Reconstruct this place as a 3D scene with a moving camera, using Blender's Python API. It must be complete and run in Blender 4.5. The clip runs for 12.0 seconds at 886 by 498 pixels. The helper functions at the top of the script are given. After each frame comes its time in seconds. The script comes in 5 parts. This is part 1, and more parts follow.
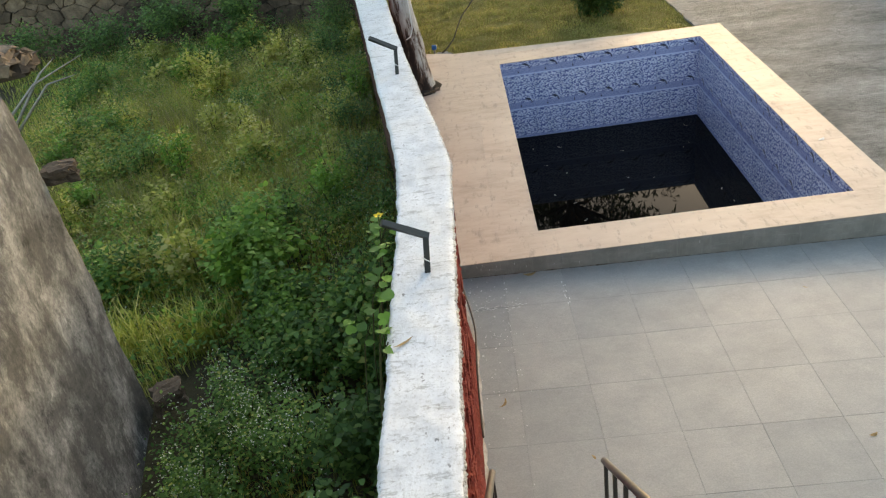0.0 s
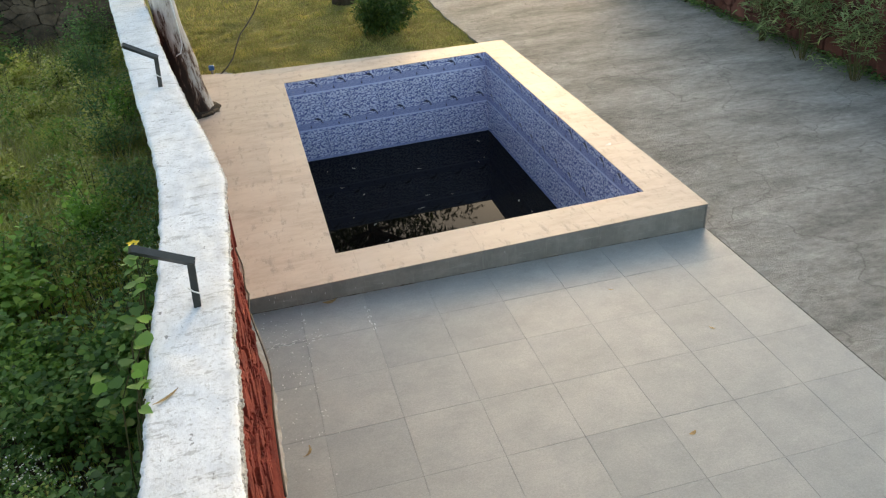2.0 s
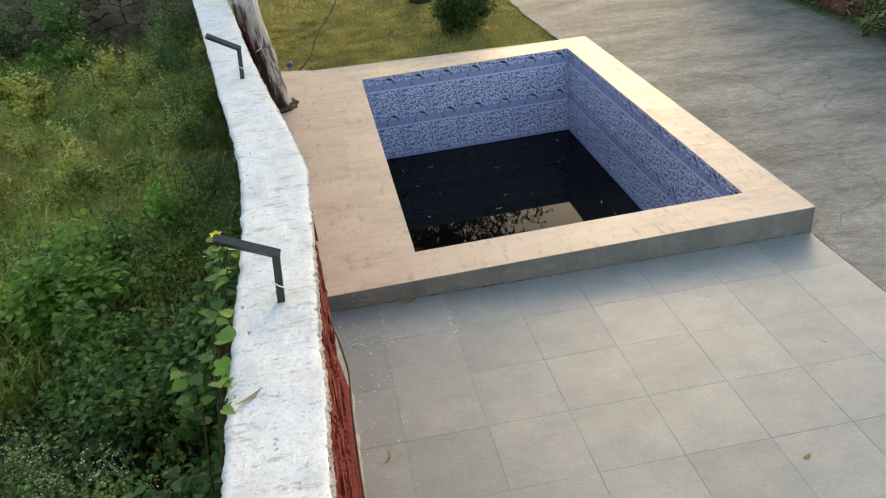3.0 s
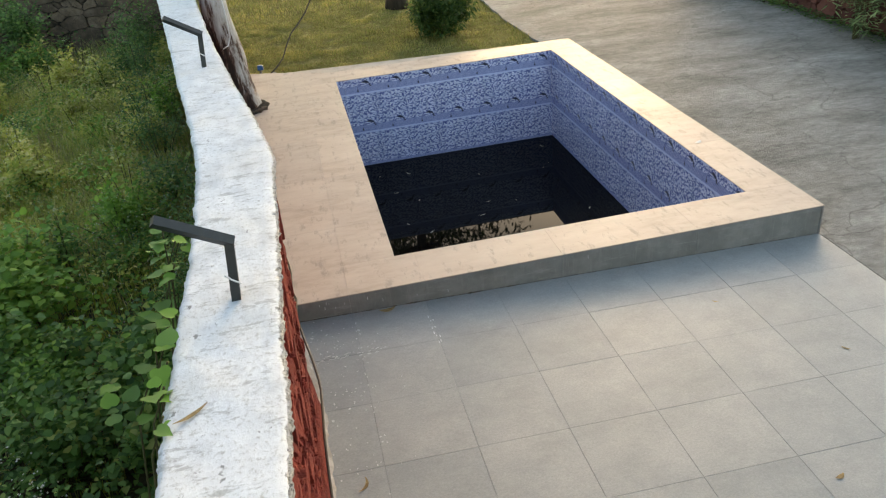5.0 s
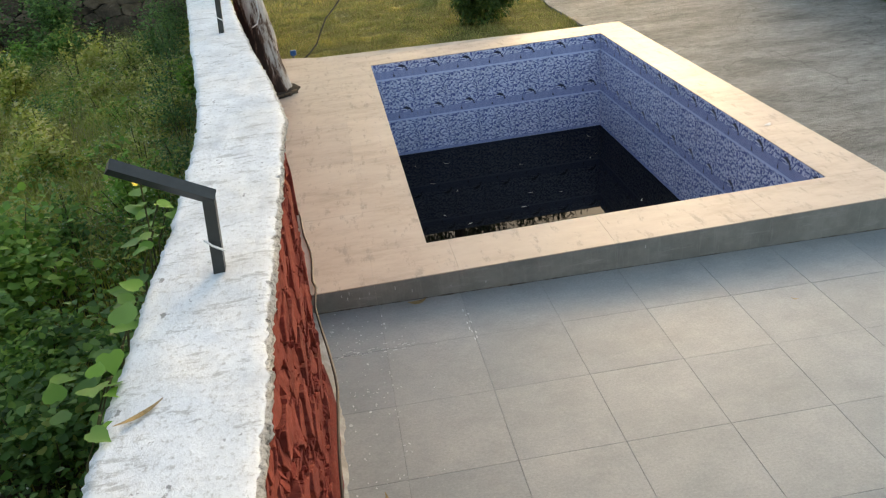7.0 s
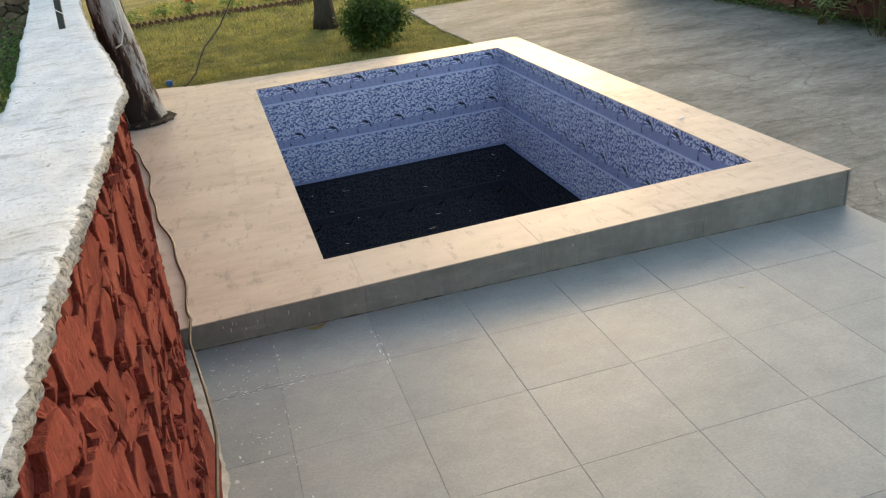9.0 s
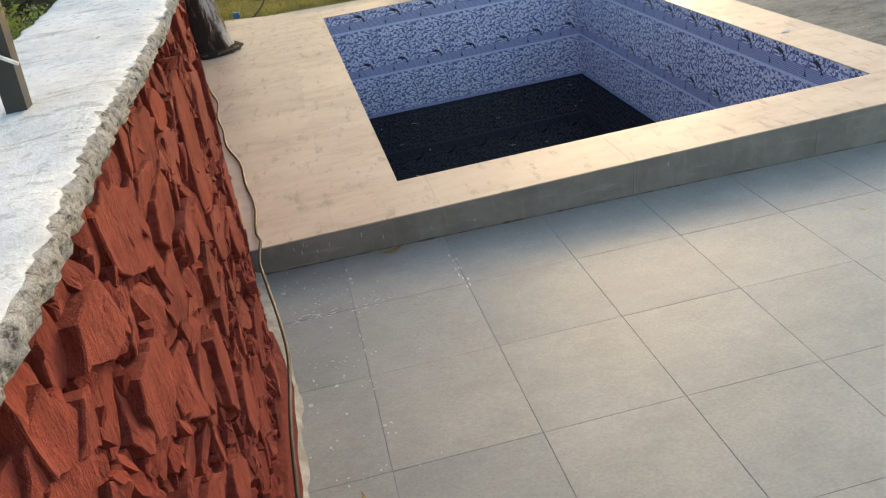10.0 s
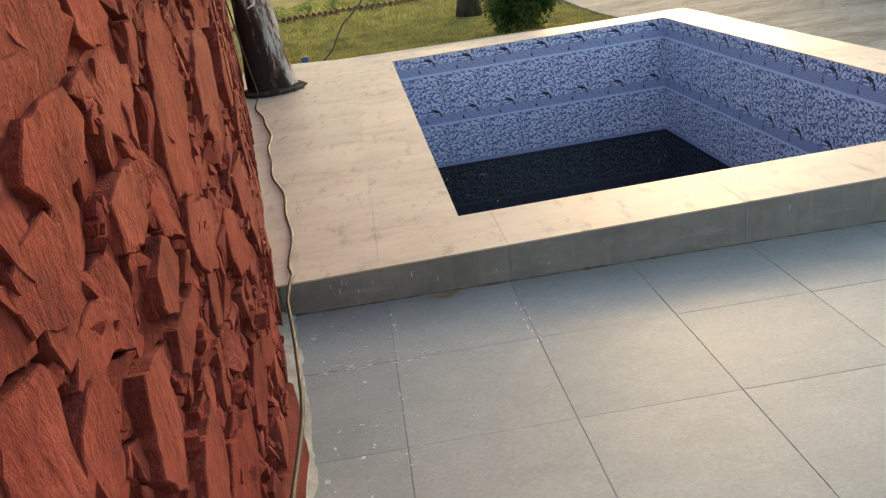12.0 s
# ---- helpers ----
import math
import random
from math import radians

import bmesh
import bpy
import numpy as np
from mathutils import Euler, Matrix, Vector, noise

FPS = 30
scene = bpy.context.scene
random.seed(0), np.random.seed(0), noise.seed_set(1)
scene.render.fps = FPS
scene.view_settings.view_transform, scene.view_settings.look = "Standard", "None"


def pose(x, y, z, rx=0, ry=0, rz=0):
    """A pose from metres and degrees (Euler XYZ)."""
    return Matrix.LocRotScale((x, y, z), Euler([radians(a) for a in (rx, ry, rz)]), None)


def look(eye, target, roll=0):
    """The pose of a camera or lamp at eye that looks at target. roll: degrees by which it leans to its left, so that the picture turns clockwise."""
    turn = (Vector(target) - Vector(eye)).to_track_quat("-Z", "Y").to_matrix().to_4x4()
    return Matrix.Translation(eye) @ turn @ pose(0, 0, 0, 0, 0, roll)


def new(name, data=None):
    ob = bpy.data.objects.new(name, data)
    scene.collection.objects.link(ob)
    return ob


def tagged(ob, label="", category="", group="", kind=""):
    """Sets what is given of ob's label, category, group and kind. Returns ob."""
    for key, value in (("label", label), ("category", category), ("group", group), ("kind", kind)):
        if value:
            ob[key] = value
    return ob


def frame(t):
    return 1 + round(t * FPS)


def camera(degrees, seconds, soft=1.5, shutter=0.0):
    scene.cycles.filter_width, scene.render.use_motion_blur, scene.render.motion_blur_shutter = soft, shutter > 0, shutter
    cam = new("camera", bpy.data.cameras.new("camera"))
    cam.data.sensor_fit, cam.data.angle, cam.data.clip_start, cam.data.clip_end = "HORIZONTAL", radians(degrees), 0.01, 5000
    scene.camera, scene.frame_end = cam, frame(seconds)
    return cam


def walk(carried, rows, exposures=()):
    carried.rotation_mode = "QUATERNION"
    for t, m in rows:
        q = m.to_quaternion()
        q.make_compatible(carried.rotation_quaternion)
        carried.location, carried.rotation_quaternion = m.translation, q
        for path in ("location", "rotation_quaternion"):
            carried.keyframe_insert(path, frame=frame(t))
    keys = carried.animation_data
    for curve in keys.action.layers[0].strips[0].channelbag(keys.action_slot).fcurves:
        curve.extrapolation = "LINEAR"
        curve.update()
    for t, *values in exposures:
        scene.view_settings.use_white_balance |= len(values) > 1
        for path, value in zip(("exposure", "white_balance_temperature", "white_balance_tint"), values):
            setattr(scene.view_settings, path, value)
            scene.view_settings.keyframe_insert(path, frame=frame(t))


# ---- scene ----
cam = camera(60.4, 12.0, soft=1.2)
PATH = [
    (0, (-0.524, -6.974, 4.626), (-0.649, -5.288, 3.557), -9.5),
    (0.5, (-0.419, -6.845, 4.585), (-0.293, -5.18, 3.483), -8.9),
    (1, (-0.524, -6.706, 4.369), (-0.411, -5.009, 3.317), -7.9),
    (1.5, (-0.547, -6.541, 4.315), (-0.314, -4.828, 3.31), -3.6),
    (2, (-0.414, -6.426, 4.157), (-0.029, -4.768, 3.106), -4.7),
    (2.5, (-0.454, -6.307, 4.046), (-0.144, -4.628, 3.005), -6.1),
    (3, (-0.535, -6.141, 3.972), (-0.313, -4.44, 2.944), -6.4),
    (5, (-0.535, -5.683, 3.543), (-0.244, -3.969, 2.554), -5.6),
    (5.5, (-0.416, -5.55, 3.35), (-0.164, -3.795, 2.424), -4.0),
    (6, (-0.373, -5.452, 3.316), (-0.047, -3.713, 2.383), -4.4),
    (6.5, (-0.462, -5.298, 3.121), (-0.23, -3.545, 2.187), -6.3),
    (7, (-0.447, -5.165, 3.079), (-0.255, -3.425, 2.111), -6.4),
    (9, (-0.37, -4.598, 2.475), (0.08, -2.858, 1.598), -6.7),
    (9.5, (-0.326, -4.5, 2.373), (0.203, -2.839, 1.393), -6.9),
    (10, (-0.429, -4.359, 2.194), (-0.174, -2.631, 1.219), -9.4),
    (10.5, (-0.431, -4.232, 2.16), (-0.182, -2.459, 1.267), -7.4),
    (11, (-0.322, -4.078, 1.946), (0.067, -2.326, 1.064), -5.9),
    (11.5, (-0.339, -3.93, 1.826), (0.029, -2.145, 1.001), -6.0),
    (12, (-0.368, -3.763, 1.733), (-0.241, -1.93, 0.943), -8.6),
]
walk(cam, [(t, look(eye, target, roll)) for t, eye, target, roll in PATH], exposures=((0.0, 1.97, 8000, 9.0), (3.0, 2.0, 8000, 9.0), (7.0, 1.95, 8000, 9.0), (9.0, 1.91, 8000, 9.0), (12.0, 1.98, 8000, 9.0)))

# ---- world, sun, exposure ----
SUN_AZ, SUN_EL = radians(23), radians(14.6)
world = bpy.data.worlds.new("sky")
scene.world = world
world.use_nodes = True
wn = world.node_tree
sky = wn.nodes.new("ShaderNodeTexSky")
sky.sky_type, sky.sun_disc = "NISHITA", False
sky.sun_elevation, sky.sun_rotation = SUN_EL, SUN_AZ
sky.air_density, sky.dust_density = 1.0, 1.6
wn.nodes["Background"].inputs[1].default_value = 0.15
wn.links.new(sky.outputs[0], wn.nodes["Background"].inputs[0])
sun = new("sun", bpy.data.lights.new("sun", "SUN"))
sun.data.energy, sun.data.angle, sun.data.color = 0.9, radians(20.0), (1.0, 0.78, 0.55)
sun.matrix_world = look((0, 0, 0), (-math.sin(SUN_AZ) * math.cos(SUN_EL), -math.cos(SUN_AZ) * math.cos(SUN_EL), -math.sin(SUN_EL)))


# ---- materials ----
def material(name, rough=0.8, metal=0.0, spec=0.5):
    m = bpy.data.materials.new(name)
    m.use_nodes = True
    b = m.node_tree.nodes["Principled BSDF"]
    b.inputs["Roughness"].default_value = rough
    b.inputs["Metallic"].default_value = metal
    b.inputs["Specular IOR Level"].default_value = spec
    return m, m.node_tree, b


def node(nt, kind, **values):
    n = nt.nodes.new(kind)
    for k, v in values.items():
        n.inputs[k].default_value = v
    return n


def coords(nt, which="Object", scale=(1, 1, 1)):
    tc = nt.nodes.new("ShaderNodeTexCoord")
    mp = nt.nodes.new("ShaderNodeMapping")
    mp.inputs["Scale"].default_value = scale
    nt.links.new(tc.outputs[which], mp.inputs["Vector"])
    return mp.outputs["Vector"]


def world_coords(nt, scale=(1, 1, 1)):
    geo = nt.nodes.new("ShaderNodeNewGeometry")
    mp = nt.nodes.new("ShaderNodeMapping")
    mp.inputs["Scale"].default_value = scale
    nt.links.new(geo.outputs["Position"], mp.inputs["Vector"])
    return mp.outputs["Vector"]


def noise_node(nt, vec, scale, detail=5.0, rough=0.6):
    n = node(nt, "ShaderNodeTexNoise", Scale=scale, Detail=detail, Roughness=rough)
    nt.links.new(vec, n.inputs["Vector"])
    return n.outputs["Fac"]


def ramp(nt, fac, stops, mode="LINEAR"):
    r = nt.nodes.new("ShaderNodeValToRGB")
    r.color_ramp.interpolation = mode
    els = r.color_ramp.elements
    while len(els) < len(stops):
        els.new(0.5)
    for e, (p, c) in zip(els, stops):
        e.position, e.color = p, (*c, 1)
    nt.links.new(fac, r.inputs["Fac"])
    return r.outputs["Color"]


def mix(nt, fac, a, b, mode="MIX"):
    n = nt.nodes.new("ShaderNodeMix")
    n.data_type, n.blend_type = "RGBA", mode
    if isinstance(fac, (int, float)):
        n.inputs["Factor"].default_value = fac
    else:
        nt.links.new(fac, n.inputs["Factor"])
    for s, v in (("A", a), ("B", b)):
        sock = [i for i in n.inputs if i.name == s and i.type == "RGBA"][0]
        if isinstance(v, tuple):
            sock.default_value = (*v, 1)
        else:
            nt.links.new(v, sock)
    return [o for o in n.outputs if o.type == "RGBA"][0]


def bump(nt, b, height, strength=0.4, dist=0.01):
    n = node(nt, "ShaderNodeBump", Strength=strength, Distance=dist)
    nt.links.new(height, n.inputs["Height"])
    nt.links.new(n.outputs["Normal"], b.inputs["Normal"])


def random_out(nt):
    return nt.nodes.new("ShaderNodeObjectInfo").outputs["Random"]


def island_out(nt):
    return nt.nodes.new("ShaderNodeNewGeometry").outputs["Random Per Island"]


def stone_like(name, dark, mid, light, scale=4.0, fine=60.0, rough=0.85, relief=0.5, dist=0.01, island=False, per_object=0.0, stretch=(1, 1, 1), spec=0.3):
    """Mottled mineral surface: broad stains, fine grain and relief."""
    m, nt, b = material(name, rough, spec=spec)
    v = world_coords(nt, stretch)
    big = noise_node(nt, v, scale, 6, 0.65)
    col = ramp(nt, big, [(0.3, dark), (0.5, mid), (0.72, light)])
    small = noise_node(nt, v, fine, 4, 0.7)
    col = mix(nt, 0.35, col, ramp(nt, small, [(0.3, dark), (0.7, light)]), "OVERLAY")
    if island or per_object:
        f = island_out(nt) if island else random_out(nt)
        k = per_object or 0.35
        col = mix(nt, 1.0, col, ramp(nt, f, [(0.0, (1 - k,) * 3), (1.0, (1 + k * 0.3,) * 3)]), "MULTIPLY")
    nt.links.new(col, b.inputs["Base Color"])
    bump(nt, b, small, relief, dist)
    return m


M_TILE, nt, b = material("terrace_tile", 0.45, spec=0.32)
v = world_coords(nt, (1, 1.3, 1))
big = noise_node(nt, v, 2.6, 8, 0.72)
col = ramp(nt, big, [(0.3, (0.245, 0.255, 0.243)), (0.5, (0.295, 0.302, 0.287)), (0.7, (0.34, 0.342, 0.322))])
col = mix(nt, 1.0, col, ramp(nt, random_out(nt), [(0, (0.9, 0.91, 0.92)), (1, (1.07, 1.05, 1.03))]), "MULTIPLY")
fine = noise_node(nt, v, 70, 5, 0.75)
col = mix(nt, 0.3, col, ramp(nt, fine, [(0.3, (0.22, 0.22, 0.22)), (0.7, (0.72, 0.72, 0.72))]), "OVERLAY")
scuff = noise_node(nt, world_coords(nt, (1, 3.5, 1)), 7, 8, 0.8)
col = mix(nt, ramp(nt, scuff, [(0.56, (0, 0, 0)), (0.72, (0.3,) * 3)]), col, (0.42, 0.42, 0.40))
nt.links.new(col, b.inputs["Base Color"])
bump(nt, b, fine, 0.16, 0.004)
nt.links.new(ramp(nt, big, [(0.3, (0.36,) * 3), (0.7, (0.46,) * 3)]), b.inputs["Roughness"])

M_GROUT = stone_like("grout", (0.19, 0.19, 0.185), (0.28, 0.28, 0.27), (0.46, 0.46, 0.44), 1.2)
M_POOL_GROUT = stone_like("cream_grout", (0.36, 0.32, 0.27), (0.5, 0.45, 0.39), (0.58, 0.53, 0.46), 2.5)
M_SPLASH = stone_like("whitewash_splash", (0.45, 0.45, 0.435), (0.56, 0.56, 0.545), (0.68, 0.68, 0.66))

M_COPING, nt, b = material("cream_coping_tile", 0.3, spec=0.12)
v = world_coords(nt, (1, 2.5, 1))
big = noise_node(nt, v, 1.6, 7, 0.7)
col = ramp(nt, big, [(0.28, (0.42, 0.335, 0.27)), (0.5, (0.535, 0.44, 0.36)), (0.75, (0.60, 0.51, 0.425))])
dirt = noise_node(nt, world_coords(nt, (3, 1, 1)), 4, 8, 0.75)
col = mix(nt, ramp(nt, dirt, [(0.55, (0, 0, 0)), (0.64, (0.55, 0.55, 0.55))]), col, (0.30, 0.25, 0.21))
smut = noise_node(nt, world_coords(nt, (1, 2.6, 1)), 9, 9, 0.82)
col = mix(nt, ramp(nt, smut, [(0.61, (0, 0, 0)), (0.68, (0.45,) * 3)]), col, (0.26, 0.225, 0.195))
col = mix(nt, 1.0, col, ramp(nt, random_out(nt), [(0, (0.93, 0.93, 0.93)), (1, (1.05, 1.04, 1.02))]), "MULTIPLY")
nt.links.new(col, b.inputs["Base Color"])
nt.links.new(ramp(nt, dirt, [(0.3, (0.40,) * 3), (0.7, (0.6,) * 3)]), b.inputs["Roughness"])
bump(nt, b, noise_node(nt, v, 40, 4, 0.7), 0.06, 0.004)

M_RISER, nt, b = material("grey_riser_tile", 0.55, spec=0.3)
v = world_coords(nt)
col = ramp(nt, noise_node(nt, v, 3, 7, 0.7), [(0.3, (0.15, 0.145, 0.132)), (0.5, (0.205, 0.198, 0.182)), (0.7, (0.27, 0.26, 0.24))])
runs = noise_node(nt, world_coords(nt, (16, 1, 1.3)), 2.2, 6, 0.7)
col = mix(nt, ramp(nt, runs, [(0.55, (0, 0, 0)), (0.75, (0.5,) * 3)]), col, (0.34, 0.33, 0.305))
smear = noise_node(nt, world_coords(nt, (1.2, 1, 9)), 2.4, 8, 0.75)
col = mix(nt, ramp(nt, smear, [(0.55, (0, 0, 0)), (0.68, (0.55,) * 3)]), col, (0.36, 0.35, 0.33))
nt.links.new(col, b.inputs["Base Color"])
bump(nt, b, smear, 0.2, 0.004)


def mosaic(name, cell, stops, grout):
    """Printed mosaic: square chips of a few blues in short runs, on a glazed tile."""
    m, nt, b = material(name, 0.22, spec=0.5)
    v = coords(nt, "Object", (1 / cell, 1, 1 / cell))
    fl = nt.nodes.new("ShaderNodeVectorMath")
    fl.operation = "FLOOR"
    nt.links.new(v, fl.inputs[0])
    wnz = nt.nodes.new("ShaderNodeTexWhiteNoise")
    wnz.noise_dimensions = "3D"
    sep = nt.nodes.new("ShaderNodeSeparateXYZ")
    nt.links.new(fl.outputs[0], sep.inputs[0])
    com = nt.nodes.new("ShaderNodeCombineXYZ")
    shift = nt.nodes.new("ShaderNodeMath")
    shift.operation = "MULTIPLY"
    shift.inputs[1].default_value = 0.37
    nt.links.new(sep.outputs["Z"], shift.inputs[0])
    run_ = nt.nodes.new("ShaderNodeMath")
    run_.operation = "MULTIPLY_ADD"
    run_.inputs[1].default_value = 0.82
    nt.links.new(sep.outputs["X"], run_.inputs[0])
    nt.links.new(shift.outputs[0], run_.inputs[2])
    whole = nt.nodes.new("ShaderNodeMath")
    whole.operation = "FLOOR"
    nt.links.new(run_.outputs[0], whole.inputs[0])
    nt.links.new(whole.outputs[0], com.inputs["X"])
    nt.links.new(sep.outputs["Z"], com.inputs["Z"])
    nt.links.new(com.outputs[0], wnz.inputs["Vector"])
    col = ramp(nt, wnz.outputs["Value"], stops, "CONSTANT")
    fr = nt.nodes.new("ShaderNodeVectorMath")
    fr.operation = "FRACTION"
    nt.links.new(v, fr.inputs[0])
    s2 = nt.nodes.new("ShaderNodeSeparateXYZ")
    nt.links.new(fr.outputs[0], s2.inputs[0])
    mn = nt.nodes.new("ShaderNodeMath")
    mn.operation = "MINIMUM"
    nt.links.new(s2.outputs["X"], mn.inputs[0])
    nt.links.new(s2.outputs["Z"], mn.inputs[1])
    lt = nt.nodes.new("ShaderNodeMath")
    lt.operation = "LESS_THAN"
    lt.inputs[1].default_value = 0.12
    nt.links.new(mn.outputs[0], lt.inputs[0])
    col = mix(nt, lt.outputs[0], col, grout)
    stain = noise_node(nt, world_coords(nt, (3, 3, 0.6)), 2.0, 5, 0.7)
    col = mix(nt, 1.0, col, ramp(nt, stain, [(0.3, (0.78, 0.8, 0.84)), (0.6, (1, 1, 1))]), "MULTIPLY")
    nt.links.new(col, b.inputs["Base Color"])
    return m


M_MOSAIC = mosaic("blue_mosaic", 0.01632, [(0.0, (0.085, 0.115, 0.31)), (0.37, (0.33, 0.385, 0.59)), (0.46, (0.66, 0.71, 0.84)), (0.82, (0.5, 0.56, 0.74)), (0.92, (0.8, 0.83, 0.88))], (0.48, 0.53, 0.72))
M_BAND, nt, b = material("striped_blue_band", 0.22)
wv = node(nt, "ShaderNodeTexWave", Scale=22.0, Distortion=1.5, Detail=2.0)
wv.bands_direction = "Z"
nt.links.new(coords(nt), wv.inputs["Vector"])
nt.links.new(ramp(nt, wv.outputs["Fac"], [(0.3, (0.17, 0.215, 0.43)), (0.8, (0.42, 0.47, 0.68))]), b.inputs["Base Color"])
M_LINE = stone_like("pale_blue_line", (0.46, 0.52, 0.70), (0.5, 0.56, 0.73), (0.55, 0.6, 0.76), rough=0.25, relief=0.05)
M_MOTIF = stone_like("dark_motif", (0.02, 0.025, 0.05), (0.03, 0.035, 0.07), (0.04, 0.045, 0.09), rough=0.3, relief=0.05)

M_WATER, nt, b = material("still_dark_water", 0.02, spec=0.11)
b.inputs["IOR"].default_value = 1.33
b.inputs["Base Color"].default_value = (0.004, 0.0035, 0.003, 1)
bump(nt, b, noise_node(nt, world_coords(nt), 3, 2, 0.5), 0.008, 0.004)

M_WHITE, nt, b = material("whitewashed_plaster", 0.9, spec=0.2)
v = world_coords(nt)
big = noise_node(nt, v, 3.5, 8, 0.72)
col = ramp(nt, big, [(0.3, (0.50, 0.515, 0.52)), (0.46, (0.66, 0.68, 0.69)), (0.62, (0.74, 0.76, 0.77))])
pit = noise_node(nt, world_coords(nt, (1, 0.8, 1)), 52, 6, 0.8)
col = mix(nt, ramp(nt, pit, [(0.53, (0, 0, 0)), (0.63, (0.8,) * 3)]), col, (0.42, 0.42, 0.40))
ln = noise_node(nt, world_coords(nt, (2.2, 7, 7)), 2.6, 8, 0.8)
col = mix(nt, ramp(nt, ln, [(0.55, (0, 0, 0)), (0.61, (0.6,) * 3)]), col, (0.28, 0.285, 0.27))
yel = noise_node(nt, v, 1.7, 3, 0.5)
col = mix(nt, ramp(nt, yel, [(0.55, (0, 0, 0)), (0.75, (0.35,) * 3)]), col, (0.62, 0.58, 0.5))
nt.links.new(col, b.inputs["Base Color"])
hole = noise_node(nt, world_coords(nt, (1, 0.6, 1)), 21, 5, 0.65)
col = mix(nt, ramp(nt, hole, [(0.655, (0, 0, 0)), (0.69, (0.8,) * 3)]), col, (0.17, 0.17, 0.16))
nt.links.new(col, b.inputs["Base Color"])
bump(nt, b, pit, 0.45, 0.010)

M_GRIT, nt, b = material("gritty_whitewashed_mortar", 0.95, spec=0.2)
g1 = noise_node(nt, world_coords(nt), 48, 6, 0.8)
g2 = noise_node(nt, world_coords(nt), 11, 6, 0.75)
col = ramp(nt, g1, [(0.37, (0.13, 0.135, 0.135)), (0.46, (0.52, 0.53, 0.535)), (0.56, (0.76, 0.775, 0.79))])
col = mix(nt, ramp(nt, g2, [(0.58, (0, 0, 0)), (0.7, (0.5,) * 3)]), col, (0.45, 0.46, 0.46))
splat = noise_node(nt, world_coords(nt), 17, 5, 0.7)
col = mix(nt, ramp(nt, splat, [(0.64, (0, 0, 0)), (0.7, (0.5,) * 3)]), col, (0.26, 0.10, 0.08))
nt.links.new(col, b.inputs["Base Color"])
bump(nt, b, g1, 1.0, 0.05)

M_RED, nt, b = material("red_painted_stone", 0.85, spec=0.14)
v = world_coords(nt, (1, 1, 0.45))
big = noise_node(nt, v, 7, 7, 0.7)
col = ramp(nt, big, [(0.28, (0.105, 0.023, 0.019)), (0.48, (0.21, 0.044, 0.033)), (0.7, (0.28, 0.068, 0.052))])
rnd = random_out(nt)
col = mix(nt, 1.0, col, ramp(nt, rnd, [(0, (0.7, 0.6, 0.62)), (0.35, (1.02, 0.84, 0.82)), (0.65, (0.98, 0.95, 0.95)), (1, (1.08, 1.1, 1.05))]), "MULTIPLY")
fine = noise_node(nt, world_coords(nt, (1, 1, 0.3)), 75, 5, 0.75)
col = mix(nt, 0.4, col, ramp(nt, fine, [(0.3, (0.15, 0.15, 0.15)), (0.7, (0.85, 0.85, 0.85))]), "OVERLAY")
dust = noise_node(nt, world_coords(nt), 11, 8, 0.8)
col = mix(nt, ramp(nt, dust, [(0.64, (0, 0, 0)), (0.78, (0.55,) * 3)]), col, (0.45, 0.26, 0.2))
nt.links.new(col, b.inputs["Base Color"])
mid = noise_node(nt, world_coords(nt, (1, 1.2, 0.6)), 10, 8, 0.75)
sumn = nt.nodes.new("ShaderNodeMath")
sumn.operation = "MULTIPLY_ADD"
nt.links.new(mid, sumn.inputs[0])
sumn.inputs[1].default_value = 2.0
nt.links.new(fine, sumn.inputs[2])
bump(nt, b, sumn.outputs[0], 0.75, 0.014)
# Drive wall red: duller, and darkened to hold that wall's shade.
M_RED_SHADED = stone_like("shaded_red_stone", (0.09, 0.04, 0.03), (0.16, 0.062, 0.046), (0.23, 0.10, 0.075), 3, 40, 0.85, 0.6, 0.012, island=True)
M_MORTAR = stone_like("stained_red_mortar", (0.05, 0.026, 0.021), (0.10, 0.042, 0.033), (0.19, 0.12, 0.09), 9, 60, 0.95, 1.0, 0.02)
M_RUBBLE = stone_like("grey_brown_rubble", (0.10, 0.08, 0.06), (0.19, 0.145, 0.105), (0.30, 0.235, 0.175), 5, 40, 0.9, 0.7, 0.012, per_object=0.6)
M_RUBBLE_JOINT = stone_like("rubble_joint", (0.03, 0.025, 0.02), (0.05, 0.042, 0.034), (0.075, 0.06, 0.05), 8, 40)
M_OLDWALL, nt, b = material("weathered_grey_render", 0.92, spec=0.2)
v = world_coords(nt)
big = noise_node(nt, world_coords(nt, (1, 1, 0.7)), 2.4, 10, 0.8)
col = ramp(nt, big, [(0.38, (0.04, 0.042, 0.042)), (0.46, (0.125, 0.128, 0.127)), (0.53, (0.19, 0.193, 0.19)), (0.62, (0.315, 0.318, 0.31))])
run = noise_node(nt, world_coords(nt, (1.6, 1.6, 0.9)), 1.7, 9, 0.8)
col = mix(nt, ramp(nt, run, [(0.47, (0, 0, 0)), (0.56, (0.8,) * 3)]), col, (0.07, 0.072, 0.07))
fine = noise_node(nt, v, 45, 5, 0.7)
grit = noise_node(nt, v, 13, 8, 0.8)
col = mix(nt, 0.4, col, ramp(nt, grit, [(0.32, (0.2,) * 3), (0.66, (0.8,) * 3)]), "OVERLAY")
